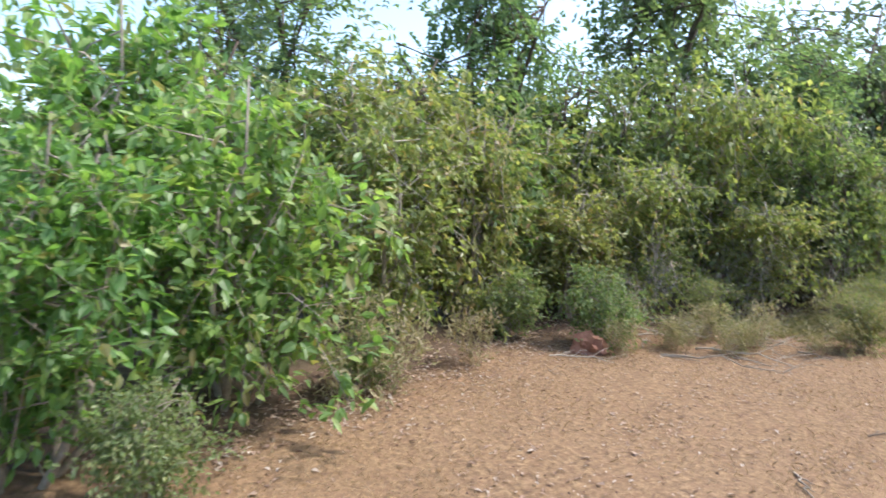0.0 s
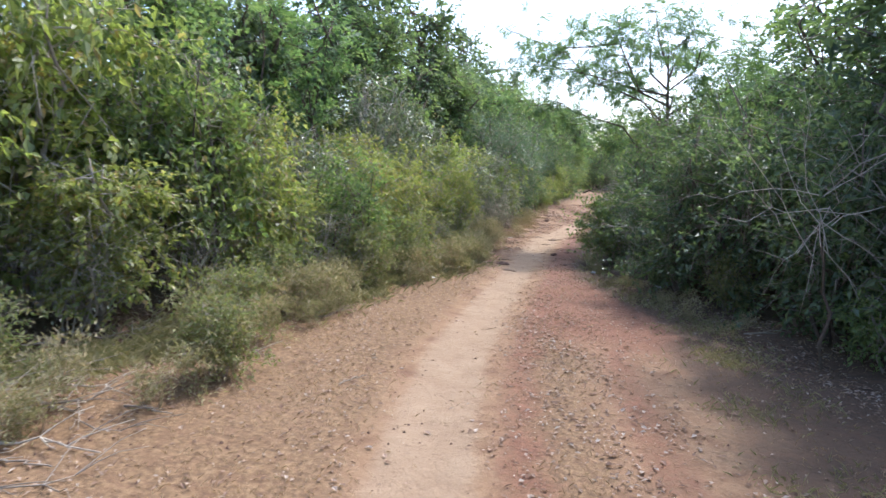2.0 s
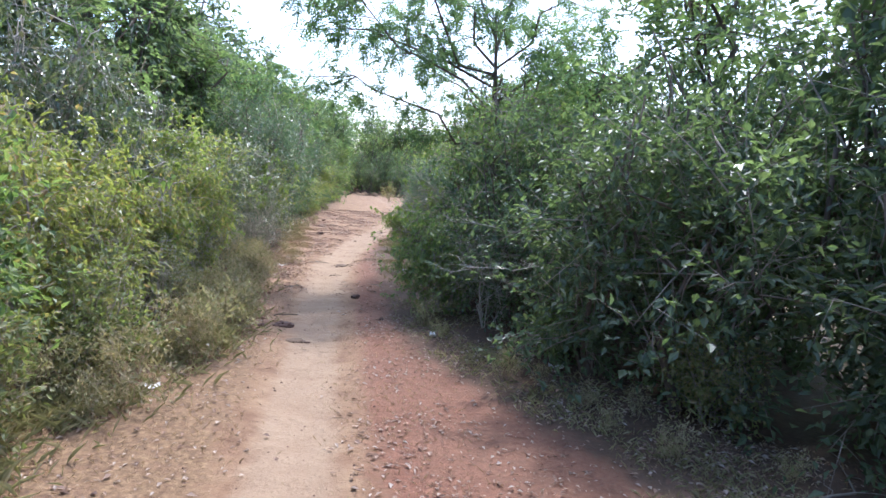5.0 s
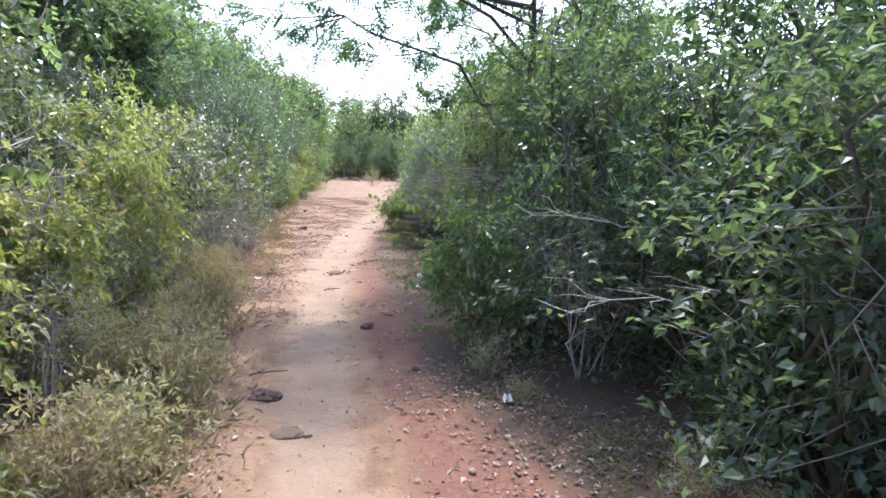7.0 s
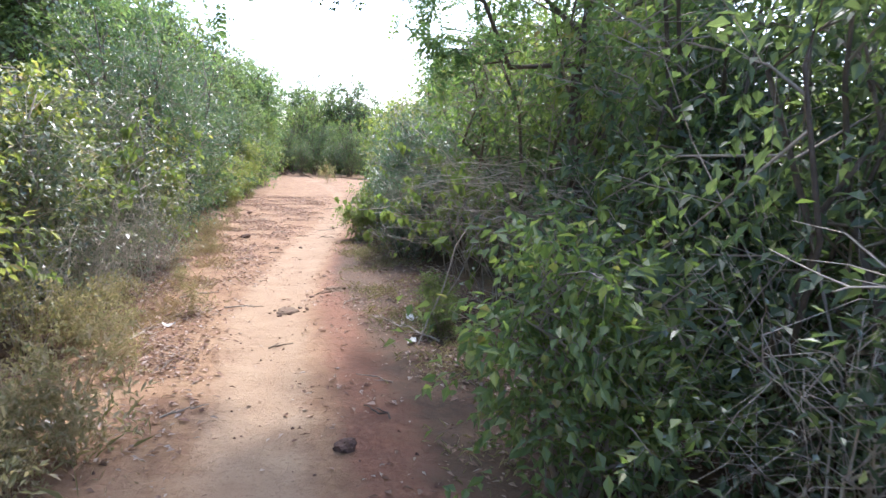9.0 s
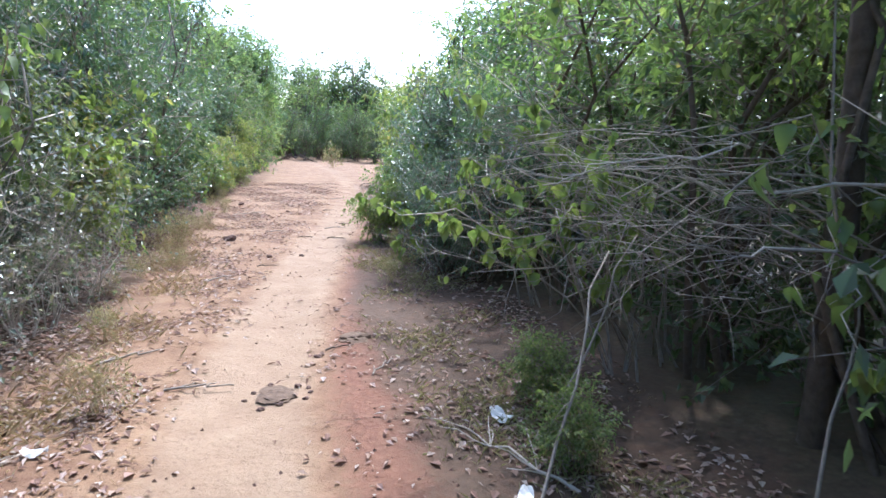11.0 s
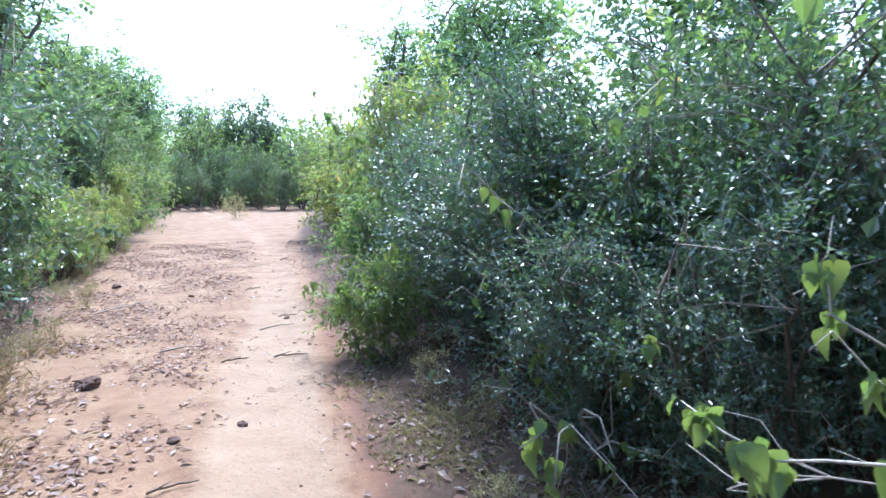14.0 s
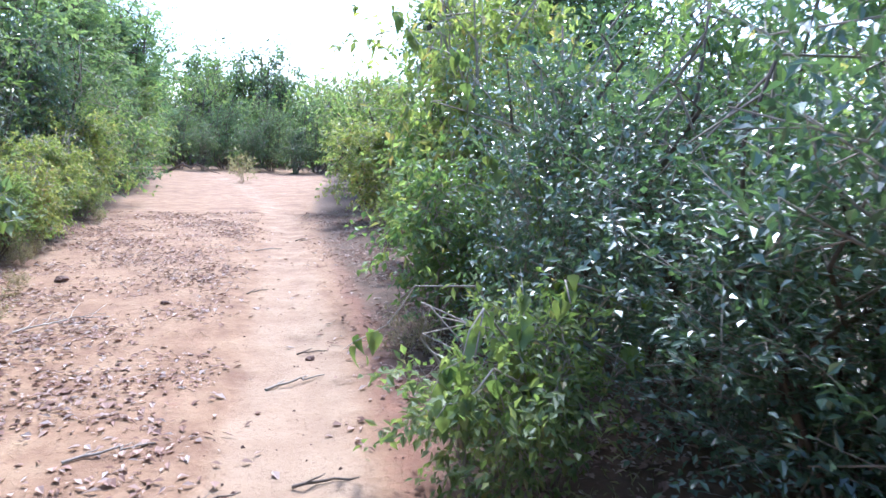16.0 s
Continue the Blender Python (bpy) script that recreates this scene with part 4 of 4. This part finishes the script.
def litter_chance(x, y):
    left, right, mid = x - along(LEFT, y), along(RIGHT, y) - x, x - along(TRAIL, y)
    c = np.exp(-np.clip(left, 0, 9) / 0.35) + 0.8 * np.exp(-np.clip(right, 0, 9) / 0.22) + 0.6 * np.exp(-(((mid - 0.75) / 0.4) ** 2)) * (y < 14)
    c = c + 0.12 * np.clip((mid - 0.9) / 0.4, 0, 1) * np.clip((11 - y) / 3, 0, 1) + 0.10 + 0.75 * np.clip((-mid - 0.3) / 0.35, 0, 1) * np.clip((y - 11.5) / 3, 0, 1)
    return np.clip(c, 0, 1) * clumpy(x, y) * open_ground(x, y) * (0.12 + 0.88 * np.clip(np.abs(mid) / 0.3 - 0.4, 0, 1))


def litter(seed, n, y0, y1, size, mat, name, label, chance=litter_chance):
    rng = np.random.default_rng(seed)
    p = scatter(rng, n, y0, y1, chance)
    a = rng.uniform(0, 2 * math.pi, n)
    D = unit(np.stack([np.cos(a), np.sin(a), rng.normal(0, 0.08, n)], 1))
    N = unit(np.stack([rng.normal(0, 0.14, n), rng.normal(0, 0.14, n), np.ones(n)], 1))
    P = np.stack([p[:, 0], p[:, 1], ground_z(p[:, 0], p[:, 1]) + rng.uniform(0.008, 0.016, n)], 1)
    L = size * rng.uniform(0.5, 1.4, n)
    v, f = leaf_blades(P, D, N, L, L * rng.uniform(0.2, 0.7, n), False, 0.16)
    tagged(piece(name, mesh_of(name, v, f, mat)), label, "leaf litter", kind="stuff")


litter(51, 20000, 0.5, 20.0, 0.04, M_DRYLEAF, "leaf_litter", "dry brown and bleached dead leaves strewn over the earth")
litter(52, 20000, 15.5, 34.0, 0.05, M_DRYLEAF, "leaf_litter", "dry brown and bleached dead leaves strewn over the earth")
litter(53, 14000, 1.0, 34.0, 0.024, M_DRYLEAF, "leaf_crumbs", "crumbled dry leaves and bark on the earth")

litter(54, 6000, 1.5, 11.0, 0.03, M_DRYLEAF, "leaf_litter", "small brown dead leaves on the open ground",
       lambda x, y: open_ground(x, y) * clumpy(1.3 * x, 1.1 * y) * np.clip(np.abs(x - along(TRAIL, y)) / 0.25 - 0.9, 0, 1) * np.where(x > along(TRAIL, y), 1.0, 0.5) * np.clip((along(TRAIL, y) + 1.9 - x) / 0.4, 0, 1))


def grass(seed, n, y0, y1, where, height, mat, name, label):
    rng = np.random.default_rng(seed)
    p = scatter(rng, n, y0, y1, where)
    a = rng.uniform(0, 2 * math.pi, n)
    D = unit(np.stack([np.cos(a) * 0.7, np.sin(a) * 0.7, rng.uniform(0.35, 1.6, n)], 1))
    N = unit(np.stack([-np.cos(a), -np.sin(a), np.full(n, 0.6)], 1))
    P = np.stack([p[:, 0], p[:, 1], ground_z(p[:, 0], p[:, 1]) - 0.003], 1)
    L = height * rng.uniform(0.4, 1.4, n)
    v, f = leaf_blades(P, D, N, L, 0.0035 + 0.015 * L, False, 0.3)
    tagged(piece(name, mesh_of(name, v, f, mat)), label, "grass", kind="stuff")


def straw_chance(x, y):
    mid, left = x - along(TRAIL, y), x - along(LEFT, y)
    c = np.clip((-mid - 0.2) / 0.5, 0, 1) * np.clip((17 - y) / 5, 0.2, 1) + 0.7 * np.exp(-(((mid - 0.75) / 0.42) ** 2)) * (y < 14) + 0.5 * np.clip((mid - 1.9) / 0.5, 0, 1)
    return np.clip(c, 0, 1) * clumpy(0.7 * x + 5, 0.7 * y) * open_ground(x, y)


def verge_chance(x, y):
    left = x - along(LEFT, y)
    return np.exp(-((left - 0.05) / 0.3) ** 2) * clumpy(x, y) * (y > 6) * np.clip((16 - y) / 3, 0, 1)


def shade_chance(x, y):
    right = x - along(RIGHT, y)
    right = np.maximum(right, np.where(y < 10, x - along(TRAIL, y) - 2.1, -9))
    return np.clip(1 - np.abs(right - 0.15) / 0.6, 0, 1) * clumpy(x, y) ** 2


grass(61, 22000, 0.5, 18, straw_chance, 0.034, M_STRAW, "dry_grass", "short dry straw-coloured grass on the open ground")
grass(62, 9000, 6, 16, verge_chance, 0.13, M_HERB, "verge_grass", "pale dry grass along the verge")
grass(64, 2600, 16, 25, lambda x, y: np.exp(-((x - along(LEFT, y) - 0.05) / 0.22) ** 2) * clumpy(x, y), 0.07, M_STRAW, "verge_grass", "yellow dry grass along the edge of the path")
grass(63, 11000, 3, 24, shade_chance, 0.06, M_HERB, "shade_grass", "sparse pale green grass in the shade")


def pebbles(seed, n):
    rng = np.random.default_rng(seed)
    p = scatter(rng, n, 1, 34, lambda x, y: open_ground(x, y) * (0.2 + clumpy(x, y)))
    box = np.array([(-1, -0.7, -0.3), (0.9, -0.8, -0.3), (1, 0.7, -0.3), (-0.8, 0.9, -0.3), (0, 0.1, 0.8)])
    verts, faces = [], []
    for k, (x, y) in enumerate(p):
        verts.append(box * rng.uniform(0.6, 1.3, (5, 3)) * rng.uniform(0.004, 0.011) @ np.array(Matrix.Rotation(rng.uniform(0, 6.3), 3, "Z")) + (x, y, zat(x, y) + 0.002))
        i = 5 * k
        faces += [(i, i + 1, i + 4), (i + 1, i + 2, i + 4), (i + 2, i + 3, i + 4), (i + 3, i, i + 4)]
    tagged(piece("pebbles", mesh_of("pebbles", np.concatenate(verts), faces, M_CLOD)), "small brown pebbles and crumbs of earth", "pebbles", kind="stuff")


pebbles(71, 3000)


def far_woods():
    """The dry forest that closes the place all round, behind the thickets."""
    rng = np.random.default_rng(81)
    P, L = [], []
    for k in range(560):
        side = rng.random()
        if k < 140:
            side = 0.8
        if side < 0.4:
            x, y = rng.uniform(-26, -11), rng.uniform(-30, 60)
        elif side < 0.75:
            x, y = rng.uniform(9, 26), rng.uniform(-30, 60)
        elif side < 0.93:
            x, y = rng.uniform(-24, 24), rng.uniform(56, 72)
        else:
            x, y = rng.uniform(-20, 20), rng.uniform(-35, -14)
        h, r = rng.uniform(2.5, 5.5), rng.uniform(1.2, 2.2)
        n = 110
        d = unit(rng.normal(0, 1, (n, 3)))
        d *= (0.75 + 0.4 * rng.random((n, 1))) * (1 + 0.3 * np.sin(3 * d[:, :1] + 5 * d[:, 1:2]))
        P.append(np.array([x, y, h * 0.5]) + d * (r, r, h * 0.5))
        L.append(rng.uniform(0.25, 0.55, n))
    P, L = np.concatenate(P), np.concatenate(L)
    P[:, 2] = np.maximum(P[:, 2], 0.1)
    n = len(P)
    D = unit(rng.normal(0, 1, (n, 3)) - (0, 0, 0.2))
    N = unit(rng.normal(0, 0.6, (n, 3)) + (0, 0, 1))
    v, f = leaf_blades(P, D, N, L, L * 0.6, False)
    tagged(piece("far_woods", mesh_of("far_woods", v, f, M_GREEN)), "distant green scrub forest round the path", "woods", kind="stuff")


far_woods()
